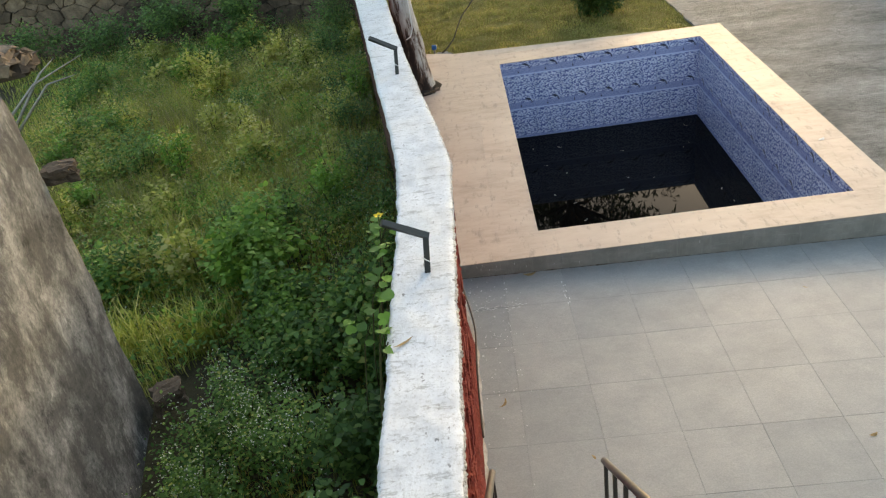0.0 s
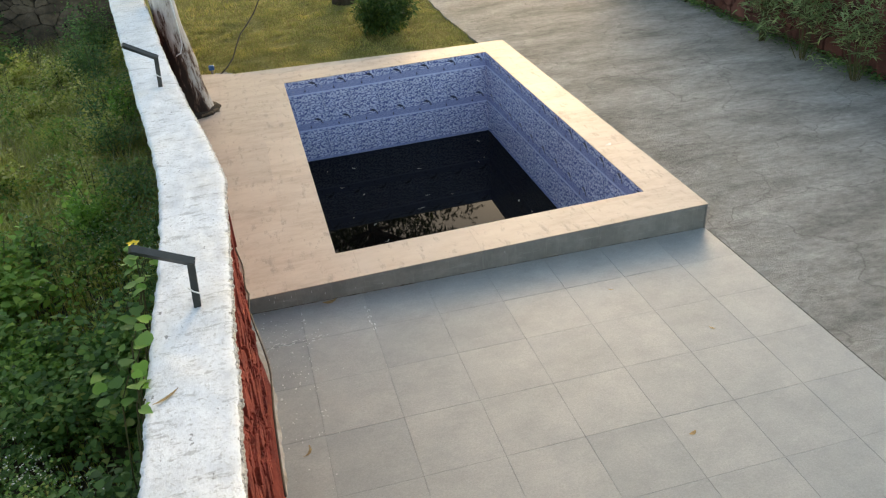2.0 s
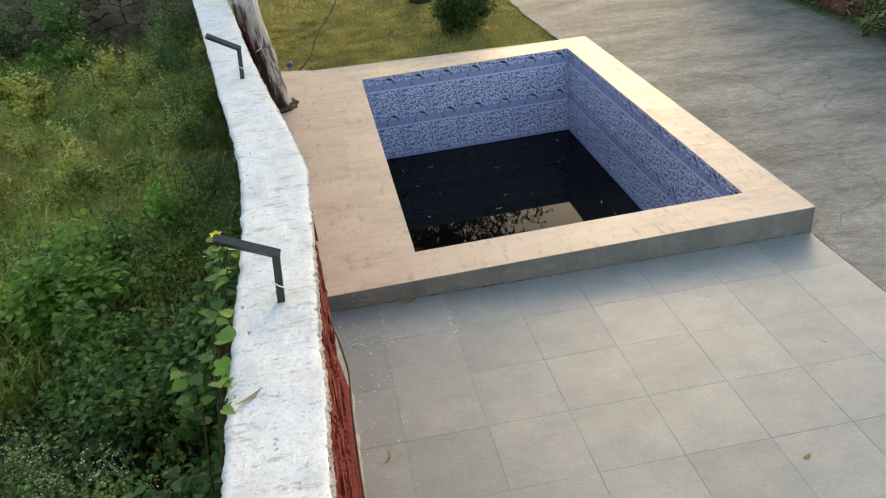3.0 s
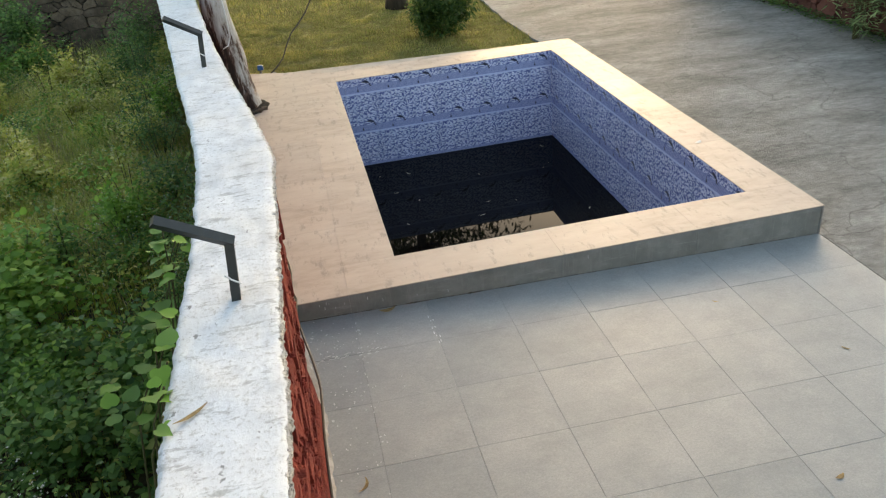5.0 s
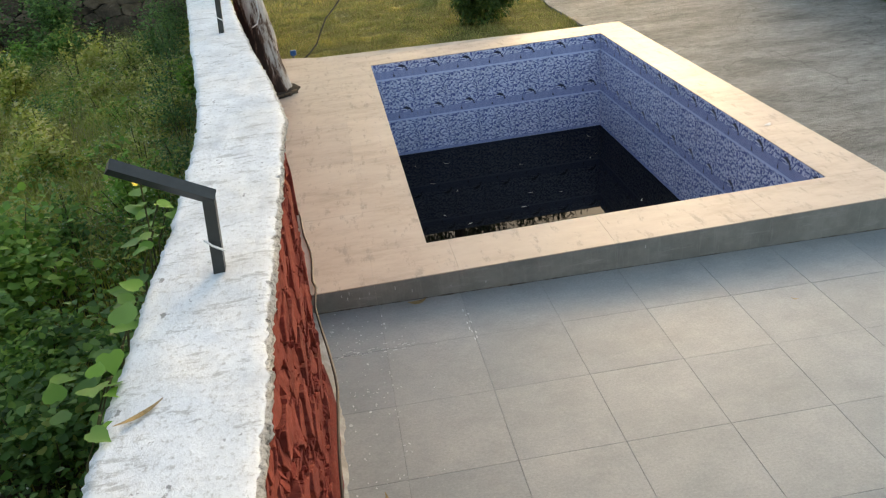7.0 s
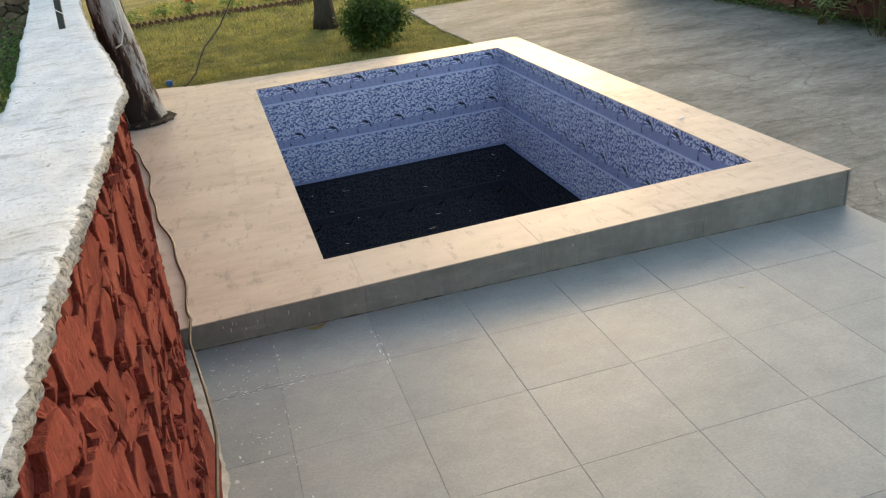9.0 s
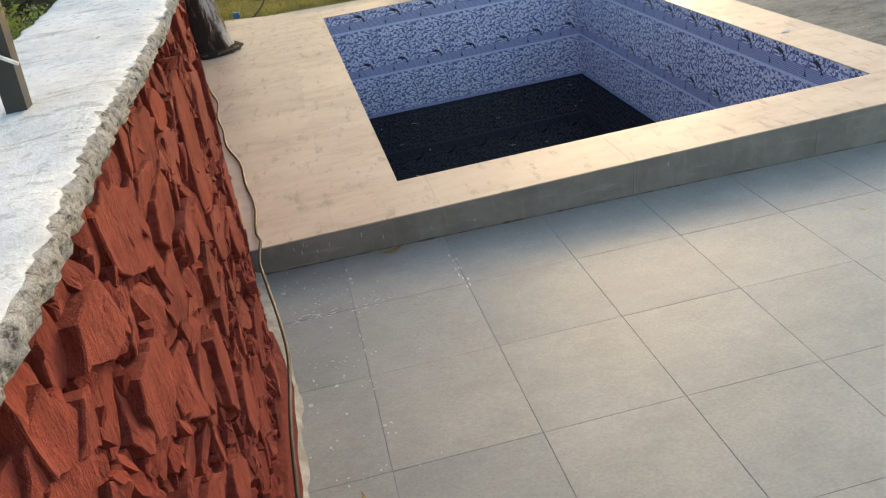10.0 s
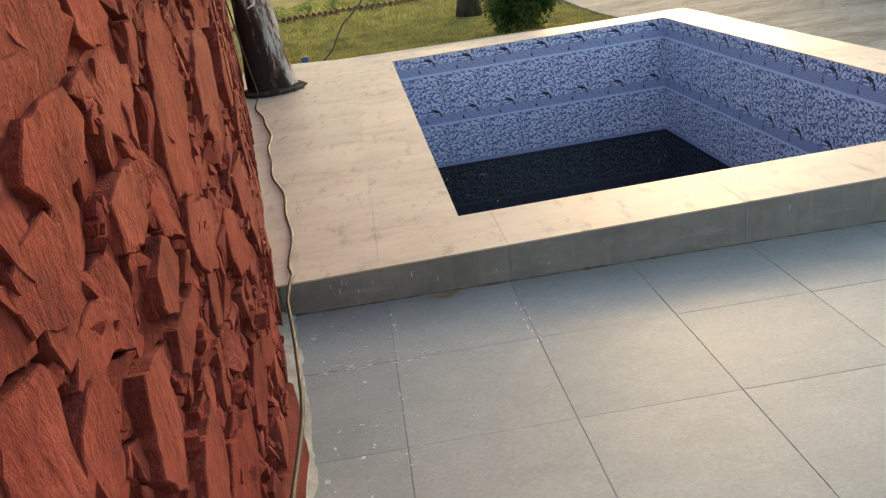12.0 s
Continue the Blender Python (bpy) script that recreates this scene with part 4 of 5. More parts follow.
gum = empty("gum_tree", (-1.32, 4.75, 0.2), "leaning gum tree with peeling white and brown bark", "tree")
pts, rad = [], []
for k in range(15):
    z = 0.45 * k
    pts.append((-0.055 * z - 0.02 * math.sin(z * 1.3), 0.03 * z, z - 0.05))
    rad.append(0.15 + 0.15 * math.exp(-z * 1.1) - 0.008 * z)
SID = 28
fine_p, fine_r = [], []
for k in range(57):
    f = k / 4
    i = min(int(f), 13)
    q = f - i
    fine_p.append(Vector(pts[i]).lerp(Vector(pts[i + 1]), q))
    fine_r.append(rad[i] + (rad[i + 1] - rad[i]) * q)
vv, ff = tube_data(fine_p, fine_r, SID)
for i, p in enumerate(vv):
    c = fine_p[i // SID]
    k = 1 + 0.13 * noise.noise(Vector((p.x * 6, p.y * 6, p.z * 1.5))) + 0.10 * noise.noise(Vector((p.x * 14, p.y * 14, p.z * 3.0)))
    vv[i] = c + (p - c) * k
mesh_object("trunk", vv, ff, M_BARK, gum, smooth=True)
top = pts[-1]
g_ob, g_cc = tree_crown("crown", (top[0] - 0.2, top[1] + 1.0, top[2] + 1.2), (2.6, 2.4, 1.9), 7000, M_GUM, gum, 0.17, 70)
vv, ff = limbs(pts[-3], [tuple(c) for c in g_cc[:26]], 0.07, 4)
mesh_object("branchwork", vv, ff, M_BARK2, gum, smooth=True)
# ring of soil round the foot
verts, faces = [(0, 0, 0.115)], []
for k in range(48):
    a = 2 * math.pi * k / 48
    q = 0.37 + 0.012 * math.sin(3 * a) + 0.008 * math.sin(11 * a)
    for f, z in ((0.55, 0.105), (0.8, 0.088), (0.95, 0.068), (1.0, 0.055)):
        verts.append((q * f * math.cos(a), q * f * math.sin(a), z + 0.012 * noise.noise(Vector((9 * f * math.cos(a), 9 * f * math.sin(a), 1))) * (f < 1)))
for k in range(48):
    a, c = 1 + 4 * k, 1 + 4 * ((k + 1) % 48)
    faces += [(0, a, c)] + [(a + m, a + m + 1, c + m + 1, c + m) for m in range(3)]
so = mesh_object("soil_ring", verts, faces, M_LITTER, smooth=True)
so.location = (-1.35, 4.72, 0.234)
tagged(so, "dark soil and litter round the foot of the gum tree", "soil", kind="stuff")
rr = random.Random(9)
for k in range(8):
    a = rr.uniform(-2.4, 0.3)
    tagged(rough_slab("pebble", (-1.33 + 0.32 * math.cos(a), 4.72 + 0.32 * math.sin(a), 0.295), (rr.uniform(0.05, 0.09), rr.uniform(0.04, 0.08), 0.05), rr.uniform(0, 90), 60 + k, M_RUBBLE), "small grey stone at the foot of the tree", "stone", "stones at the tree foot")
vv, ff = tube_data([(-1.46, 4.62, 2.75), (-1.34, 4.60, 2.7), (-1.305, 4.60, 2.5), (-1.30, 4.58, 2.0), (-1.285, 4.555, 1.5), (-1.29, 4.54, 1.3), (-1.33, 4.52, 1.2), (-1.40, 4.50, 1.17)], 0.009, 6)
tagged(mesh_object("rope", vv, ff, M_ROPE, smooth=True), "white rope tied round the gum trunk, one end hanging", "rope")

tree2 = empty("garden_tree", (1.85, 11.3, -0.05), "straight brown-barked garden tree standing in the lawn", "tree")
pts2 = [(0.03 * math.sin(k), 0.02 * k, 0.4 * k) for k in range(12)]
vv, ff = tube_data([Vector(p) for p in pts2], [0.27, 0.2, 0.18, 0.17, 0.165, 0.16, 0.155, 0.15, 0.14, 0.13, 0.12, 0.1], 16)
mesh_object("trunk", vv, ff, M_BARK2, tree2, smooth=True)
t_ob, t_cc = tree_crown("crown", (0.2, 0.5, 6.0), (3.4, 3.0, 2.2), 9000, M_SHRUB, tree2, 0.2, 90)
vv, ff = limbs(pts2[-2], [tuple(c) for c in t_cc[:30]], 0.07, 6)
mesh_object("branchwork", vv, ff, M_BARK2, tree2, smooth=True)


# ---- shrubs and weeds ----
def leafy(name, x, y, z, rad, height, n, size, mat, label, category, stems=9, slim=0.6, flowers=0, group="", hollow=0.45):
    """A bush of thin stems and single leaves in clumps."""
    e = empty(name, (x, y, z), label, category, group)
    rr = np.random.default_rng(int(abs(x * 131 + y * 37)) + n)
    st = rr.normal(0, 0.45, (stems * 3, 3)) * np.array([rad, rad, 0]) + np.stack([np.zeros(stems * 3), np.zeros(stems * 3), height * rr.uniform(0.55, 1.0, stems * 3)], 1)
    rho = np.linalg.norm(st[:, :2], axis=1) / rad
    st[:, 2] *= np.clip(1.1 - 0.45 * rho ** 2, 0.3, 1)
    verts, faces = [], []
    for s in st[:stems]:
        v2, f2 = tube_data([(s[0] * 0.15, s[1] * 0.15, 0), (s[0] * 0.6, s[1] * 0.6, s[2] * 0.6), tuple(s)], [0.009, 0.006, 0.003], 5, False)
        faces += [tuple(i + len(verts) for i in f) for f in f2]
        verts += v2
    tagged(mesh_object("stalk_tangle", verts, faces, M_STEM, e), kind="stuff")
    w = rr.integers(0, len(st), n)
    f = rr.uniform(hollow, 1.03, n) ** 0.7
    base = st[w] * f[:, None] + rr.normal(0, 1, (n, 3)) * np.array([0.13, 0.13, 0.09]) * min(rad, 0.8)
    base[:, 2] = np.maximum(base[:, 2], 0.02)
    dirs = unit(rr.normal(0, 1, (n, 3)) * np.array([1, 1, 0.35]) + base / max(rad, 0.1) * 0.4)
    ln = rr.uniform(0.55, 1.2, n) * size
    ob = quads_object("foliage", leaf_quads(base, dirs, ln, ln * slim * rr.uniform(0.8, 1.1, n)), mat)
    ob.parent = e
    if flowers:
        w = rr.integers(0, len(st), flowers)
        fb = st[w] + rr.normal(0, 1, (flowers, 3)) * np.array([0.05, 0.05, 0.04]) + np.array([0, 0, 0.06])
        fl = quads_object("blossom_spray", leaf_quads(fb, unit(rr.normal(0, 1, (flowers, 3))), 0.014, 0.012, 0), M_FLOWER)
        fl.parent = e
        fl["kind"] = "stuff"
    return e


WEEDS = [
    (-3.05, -0.2, 0.85, 1.0, 1500, 0.11, M_WEED_BRIGHT, 0), (-2.6, -0.9, 0.5, 0.8, 700, 0.10, M_WEED, 0), (-1.75, -1.3, 0.5, 0.9, 900, 0.10, M_WEED, 0),
    (-1.55, -2.1, 0.4, 1.05, 800, 0.11, M_WEED, 0), (-1.6, -3.1, 0.45, 1.0, 900, 0.10, M_WEED_DARK, 0), (-2.3, -1.8, 0.55, 0.75, 900, 0.09, M_WEED, 0),
    (-2.7, -2.5, 0.6, 0.85, 1100, 0.06, M_WEED, 700), (-2.2, -3.0, 0.6, 0.95, 1200, 0.055, M_WEED, 900), (-2.85, -3.4, 0.5, 0.8, 900, 0.055, M_WEED, 600),
    (-1.7, -4.0, 0.5, 0.95, 1000, 0.10, M_WEED_DARK, 200), (-1.65, -0.2, 0.45, 0.75, 900, 0.05, M_WEED, 120), (-1.85, 0.8, 0.5, 0.7, 900, 0.05, M_WEED, 160),
    (-2.3, 0.9, 0.5, 0.6, 700, 0.045, M_WEED, 200), (-2.1, 2.2, 0.5, 0.7, 900, 0.05, M_WEED_DARK, 80), (-2.35, 3.6, 0.5, 0.8, 900, 0.055, M_WEED_DARK, 60),
    (-2.6, 5.0, 0.55, 0.9, 900, 0.06, M_WEED_DARK, 40), (-2.9, 6.6, 0.6, 1.1, 1000, 0.07, M_WEED_DARK, 0), (-3.1, 8.3, 0.7, 1.3, 1200, 0.08, M_WEED_DARK, 0),
    (-5.2, 9.4, 0.9, 1.5, 1600, 0.09, M_WEED_DARK, 0), (-6.6, 9.3, 1.0, 1.6, 1700, 0.09, M_WEED_DARK, 0), (-8.2, 9.2, 0.9, 1.2, 1200, 0.09, M_WEED_DARK, 0), (-9.8, 9.2, 1.0, 1.3, 1200, 0.09, M_WEED_DARK, 0),
    (-5.4, 3.0, 0.7, 0.9, 1100, 0.075, M_WEED, 0), (-6.2, 4.4, 0.7, 0.8, 1000, 0.08, M_WEED, 0), (-4.2, 1.6, 0.6, 0.55, 900, 0.06, M_WEED_BRIGHT, 0), (-3.7, 2.9, 0.5, 0.5, 700, 0.06, M_WEED, 0),
    (-4.6, 0.1, 0.6, 0.75, 900, 0.08, M_WEED, 0), (-3.1, 4.4, 0.5, 0.5, 700, 0.055, M_WEED_BRIGHT, 0), (-4.4, 5.2, 0.6, 0.5, 700, 0.06, M_WEED, 0), (-7.6, 6.6, 0.9, 0.8, 1000, 0.08, M_WEED, 0),
    (-2.55, -4.4, 0.6, 0.8, 1000, 0.06, M_WEED, 500), (-3.4, 7.0, 0.6, 0.6, 700, 0.06, M_WEED, 0), (-5.5, 7.4, 0.7, 0.6, 800, 0.07, M_WEED, 0),
]
WEEDS += [(-2.95, -2.9, 0.45, 0.7, 1100, 0.055, M_WEED, 120), (-2.75, -4.0, 0.5, 0.75, 1100, 0.055, M_WEED_DARK, 120), (-2.5, -1.3, 0.5, 0.7, 800, 0.08, M_WEED_BRIGHT, 0), (-3.6, 0.9, 0.45, 0.6, 700, 0.06, M_WEED, 0)]
for x, y, rad_, h, n, s, mt, fl in WEEDS:
    s, n, fl = s * 0.74, int(n * 1.75), fl // 2
    kind = {"weed_leaf": "mid-green", "bright_weed_leaf": "bright green", "dark_weed_leaf": "dark green shaded"}[mt.name]
    leafy("weed_bush", x, y, 0.05, rad_, h, n, s, mt, kind + (" weeds with tiny pale flower heads in the field" if fl > 150 else " leafy weeds growing wild in the field"), "weed", 10, 0.8 if s > 0.063 else 0.6, fl)



def round_bush(name, x, y, z, rad, height, n, size, mat, label):
    """A dense bush: leaves crowd the outside of lumpy clumps on branching stems."""
    e = empty(name, (x, y, z), label, "bush")
    rr = np.random.default_rng(n)
    cl = unit(rr.normal(0, 1, (46, 3))) * rr.uniform(0.35, 0.8, (46, 1)) * np.array([rad, rad, height * 0.55]) + np.array([0, 0, height * 0.42])
    cl[:, 2] = np.maximum(cl[:, 2], 0.08 + 0.2 * rr.random(46))
    w = rr.integers(0, len(cl), n)
    d = unit(rr.normal(0, 1, (n, 3)))
    base = cl[w] + d * rad * rr.uniform(0.12, 0.36, (n, 1))
    base[:, 2] = np.maximum(base[:, 2], 0.03)
    ln = rr.uniform(0.6, 1.2, n) * size
    q = quads_object("foliage", leaf_quads(base, d + np.array([0, 0, 0.3]) + rr.normal(0, 0.5, (n, 3)), ln, ln * 0.5), mat, e)
    verts, faces = [], []
    for s in cl[:16]:
        v2, f2 = tube_data([(s[0] * 0.1, s[1] * 0.1, 0), (s[0] * 0.6, s[1] * 0.6, s[2] * 0.5), tuple(s)], [0.014, 0.009, 0.004], 5, False)
        faces += [tuple(i + len(verts) for i in f) for f in f2]
        verts += v2
    tagged(mesh_object("stalk_tangle", verts, faces, M_STEM, e), kind="stuff")
    return e


rw = random.Random(5)
for k in range(60):
    x, y = rw.uniform(-7.5, -2.2), rw.uniform(-0.4, 8.8)
    open_patch = ((x + 4.5) / 2.3) ** 2 + ((y - 3.9) / 3.7) ** 2 < 1
    mt = rw.choice((M_GRASS_YELLOW, M_GRASS, M_GRASS_YELLOW, M_WEED_BRIGHT) if open_patch else (M_GRASS_YELLOW, M_WEED_BRIGHT, M_WEED, M_WEED, M_GRASS))
    leafy("weed_bush", x, y, 0.05, rw.uniform(0.25, 0.5), rw.uniform(0.55, 0.95), 520, rw.uniform(0.055, 0.1), mt, ("yellow-green" if mt is M_GRASS_YELLOW else "green") + " spreading weeds among tall grass in the field", "weed", 7, rw.uniform(0.35, 0.7), rw.choice((0, 0, 60)))
for k, (p0, p1, p2) in enumerate((((-8.9, 5.0, 0.1), (-8.1, 5.9, 0.9), (-7.65, 7.05, 1.0)), ((-8.6, 5.4, 0.1), (-7.8, 5.8, 0.9), (-7.35, 6.0, 0.95)), ((-8.7, 5.5, 0.1), (-8.15, 6.3, 0.95), (-8.1, 6.9, 1.05)))):
    vv, ff = tube_data([p0, p1, p2], [0.03, 0.02, 0.008], 6)
    tagged(mesh_object("dead_branch", vv, ff, M_DEADWOOD, smooth=True), "bare bleached dead branch lying over weeds", "branch", "dead branches")


def far_tree(x, y, h, seed):
    e = empty("far_tree", (x, y, -0.05), "tall loose-leaved unseen tree beyond the garden that filters the low sun", "tree", "trees beyond the garden")
    vv, ff = tube_data([(0, 0, 0), (0.1, 0, h * 0.3), (0.0, 0.1, h * 0.62)], [0.3, 0.22, 0.12], 10)
    mesh_object("trunk", vv, ff, M_BARK2, e, smooth=True)
    ob, cc = tree_crown("crown", (0, 0, h * 0.62), (h * 0.42, h * 0.38, h * 0.33), 5200, M_GUM, e, 0.36, 120 + seed)
    vv, ff = limbs((0.05, 0, h * 0.4), [tuple(c) for c in cc[:30]], 0.09, seed)
    mesh_object("branchwork", vv, ff, M_BARK2, e, smooth=True)


# Out of view: these trees filter the low sun and block sky glare.
for k, (x, y, h) in enumerate(((-11, 27, 12), (-5.0, 29, 14), (0.5, 27, 13), (5.5, 29, 15), (11.5, 30, 14), (18.0, 27, 13), (25, 22, 12))):
    far_tree(x, y, h, k)

round_bush("garden_bush", 2.25, 8.5, -0.05, 0.66, 1.15, 9000, 0.07, M_SHRUB, "dense rounded dark green garden bush on the lawn")
for x, y, z, rad_, h, n in ((7.95, 4.6, -0.02, 0.55, 1.3, 900), (7.95, 3.5, -0.02, 0.6, 1.6, 1100), (8.0, 2.4, -0.02, 0.5, 1.4, 700)):
    leafy("oleander", x, y, z, rad_, h, n, 0.15, M_PALE_SHRUB, "pale green narrow-leaved shrub against the red wall", "shrub", 12, 0.16, group="shrubs by the wall")
leafy("flower_plant", -0.75, 16.3, -0.05, 0.3, 0.4, 260, 0.07, M_WEED, "low bedding plant with red flowers", "plant", 6)
for x, y in ((-2.2, 16.1), (0.3, 16.2), (1.4, 16.3), (3.0, 16.1), (4.6, 16.2), (-1.4, 16.6)):
    leafy("flower_plant", x, y, -0.05, 0.35, 0.38, 260, 0.07, M_WEED, "low green bedding plant behind brick edging", "plant", 6, group="bedding plants")
fb = np.array([[-0.75, 16.2, 0.42]]) + rng.normal(0, 0.06, (40, 3))
tagged(quads_object("red_blossom", leaf_quads(fb, unit(rng.normal(0, 1, (40, 3))), 0.07, 0.05), M_REDFLOWER), "small red blossoms over the flower bed", "flower", kind="stuff")
vv, ff = tube_data([(-2.0, 13.0, -0.05), (-2.02, 13.0, 0.6), (-2.06, 13.02, 1.6)], [0.04, 0.032, 0.02], 8)
tagged(mesh_object("sapling", vv, ff, M_BARK2, smooth=True), "thin bare sapling stem standing in the lawn", "sapling")

# rough field growth
def field_points(n, x0, x1, y0, y1):
    p = np.stack([rng.uniform(x0, x1, n), rng.uniform(y0, y1, n), np.zeros(n)], 1)
    lim = np.interp(p[:, 1], [q[0] for q in LEFT_EDGE], [q[1] for q in LEFT_EDGE]) - 0.05
    p[:, 0] = np.where(p[:, 0] > lim, lim - rng.uniform(0, 0.4, n), p[:, 0])
    p[:, 2] = [0.08 + 0.14 * noise.noise(Vector((a * 0.5, c * 0.5, 0))) - 0.02 for a, c in p[:, :2]]
    inside = (p[:, 0] < -3.1) & (p[:, 1] < -1.7)
    return p[~inside]


def tufts(n_tuft, per, x0, x1, y0, y1, length, width, mat, label, sp=0.09, lean=0.8):
    c = field_points(n_tuft, x0, x1, y0, y1)
    base = np.repeat(c, per, axis=0) + rng.normal(0, sp, (len(c) * per, 3)) * np.array([1, 1, 0])
    big = np.repeat(rng.uniform(0.55, 1.25, len(c)), per)
    ob = quads_object("grass", blade_quads(base, flat_dirs(len(base)) * rng.uniform(0.2, lean, (len(base), 1)), length * big * rng.uniform(0.6, 1.1, len(base)), width), mat)
    return tagged(ob, label, "grass", kind="stuff")


tufts(2600, 13, -9.5, -1.3, -3.8, 9.8, 0.34, 0.009, M_GRASS, "tall mixed green and straw field grass")
tufts(1500, 9, -13.5, -1.3, -11.5, -3.6, 0.34, 0.012, M_GRASS, "field grass behind the old house wall")
tufts(1100, 9, -13.8, -9.3, -4.0, 10.0, 0.34, 0.012, M_GRASS, "field grass along the far side of the field")
tufts(2400, 12, -8.5, -1.5, -1.5, 9.6, 0.46, 0.005, M_GRASS, "thin feathery grass standing over the weeds", 0.12, 0.7)
tufts(1100, 22, -6.6, -2.3, 1.4, 7.0, 0.42, 0.009, M_GRASS_YELLOW, "yellow-green sunlit tufts of tall grass")
tufts(1900, 8, -8.0, -1.8, 0.6, 9.5, 0.5, 0.006, M_STRAW, "dry straw stalks standing among the weeds", 0.14, 0.5)
tufts(70, 30, -4.6, -3.2, -1.2, 1.8, 0.5, 0.014, M_GRASS_YELLOW, "bright broad-bladed grass tussocks")


def mound(a, c):
    """How high the weeds stand: uneven mounds about a metre across."""
    return max(0.05, 0.26 + 0.42 * noise.noise(Vector((a * 0.9, c * 0.9, 7))) + 0.22 * noise.noise(Vector((a * 2.3, c * 2.3, 3))))


def sunny(x, y):
    """The open grassy middle of the field, with few dark weeds."""
    return ((x + 4.5) / 2.3) ** 2 + ((y - 3.9) / 3.7) ** 2 < 1


def weed_cover(n, x0, x1, y0, y1, size, slim, mat, label, top=1.0):
    p = field_points(n, x0, x1, y0, y1)
    if mat is M_WEED:
        p = p[~(np.array([sunny(a, c) for a, c in p[:, :2]]) & (rng.random(len(p)) < 0.75))]
    hh = np.array([mound(a, c) for a, c in p[:, :2]])
    p[:, 2] += hh * rng.uniform(0.25, 1.0, len(p)) ** 0.6 * top
    dd = unit(flat_dirs(len(p)) + rng.normal(0, 0.35, (len(p), 3)))
    ln = rng.uniform(0.5, 1.3, len(p)) * size
    return tagged(quads_object("low_weeds", leaf_quads(p, dd, ln, ln * slim), mat), label, "weed", kind="stuff")


weed_cover(46000, -9.5, -1.3, -4.5, 9.9, 0.058, 0.55, M_WEED, "mid-green weeds in uneven mounds over the field")
weed_cover(32000, -8.0, -2.0, 0.2, 9.0, 0.045, 0.5, M_GRASS_YELLOW, "yellow-green weed leaves in mounds among the grass", 1.1)
weed_cover(12000, -7.5, -2.0, -0.8, 8.0, 0.062, 0.6, M_WEED_BRIGHT, "bright green broad weed leaves in the field", 1.05)
weed_cover(9000, -7.5, -1.6, -1.0, 9.0, 0.016, 0.8, M_FLOWER, "tiny pale seed heads over the weeds", 1.15)

# creeper leaves that lean over the wall top
def heart_leaf(parent, c, turn, size, tip, mat):
    """A lobed heart-shaped leaf with a sunken midrib."""
    o = [(0, 0), (-0.22, -0.12), (-0.46, 0.02), (-0.54, 0.3), (-0.4, 0.62), (-0.16, 0.86), (0, 1.08), (0.16, 0.86), (0.4, 0.62), (0.54, 0.3), (0.46, 0.02), (0.22, -0.12)]
    m = pose(*c, tip, 0, turn)
    verts = [m @ Vector((x * size, y * size, 0.16 * size * abs(x) - 0.2 * size * max(0, y - 0.4) ** 2)) for x, y in o]
    rib = [m @ Vector((0, y * size, -0.02 * size)) for y in (0.3, 0.7)]
    verts += rib
    f = [(0, 1, 2, 12), (2, 3, 12), (3, 4, 13, 12), (4, 5, 13), (5, 6, 13), (6, 7, 13), (7, 8, 13), (8, 9, 12, 13), (9, 10, 12), (10, 11, 0, 12)]
    mesh_object("creeper_leaf", verts, f, mat, parent, smooth=True)


rl = random.Random(31)
for x, y, z, n, sp in ((-1.15, -3.57, 1.88, 2, 0.03), (-1.17, -3.38, 1.86, 4, 0.06), (-1.18, -3.2, 1.84, 4, 0.06), (-1.2, -2.97, 1.83, 4, 0.07), (-1.22, -2.42, 1.84, 5, 0.09), (-1.23, -2.22, 1.86, 6, 0.12), (-1.27, -1.95, 1.72, 5, 0.14), (-1.30, -2.6, 1.66, 6, 0.16), (-1.34, -3.0, 1.6, 6, 0.16)):
    e = empty("creeper", (x - 0.06, y, z - 0.35), "light green creeper with heart-shaped leaves over the whitewashed wall edge", "creeper", "creepers on the wall")
    for k in range(n):
        heart_leaf(e, (0.04 + rl.uniform(-sp, sp * 0.6), rl.uniform(-sp, sp), 0.33 + rl.uniform(-0.06, 0.08)), rl.uniform(0, 360), rl.uniform(0.05, 0.085), rl.uniform(-25, 30), M_WEED_BRIGHT if k % 2 else M_WEED)
    vv, ff = tube_data([(-0.18, 0.02, -0.9), (-0.12, -0.02, -0.3), (-0.04, 0, 0.2), (0.03, 0.02, 0.34)], 0.005, 5)
    mesh_object("stem", vv, ff, M_STEM, e)
e = empty("yellow_blossom", (-1.30, -2.2, 1.55), "small yellow creeper blossom above the leaves", "flower")
for k in range(5):
    a = 72 * k
    heart_leaf(e, (0.012 * math.cos(radians(a + 90)), 0.012 * math.sin(radians(a + 90)), 0.4), a, 0.028, 20, M_YELLOW)
vv, ff = tube_data([(-0.1, 0, -0.6), (-0.03, 0, 0.1), (0, 0, 0.4)], 0.004, 5)
mesh_object("stem", vv, ff, M_STEM, e)
bent_leaf("dry_twig_leaf", -1.095, -3.53, Z_TOP, 0.14, 0.02, 0.63, 0.2, M_DRYLEAF, "dry curled leaf lying on the whitewashed wall top")

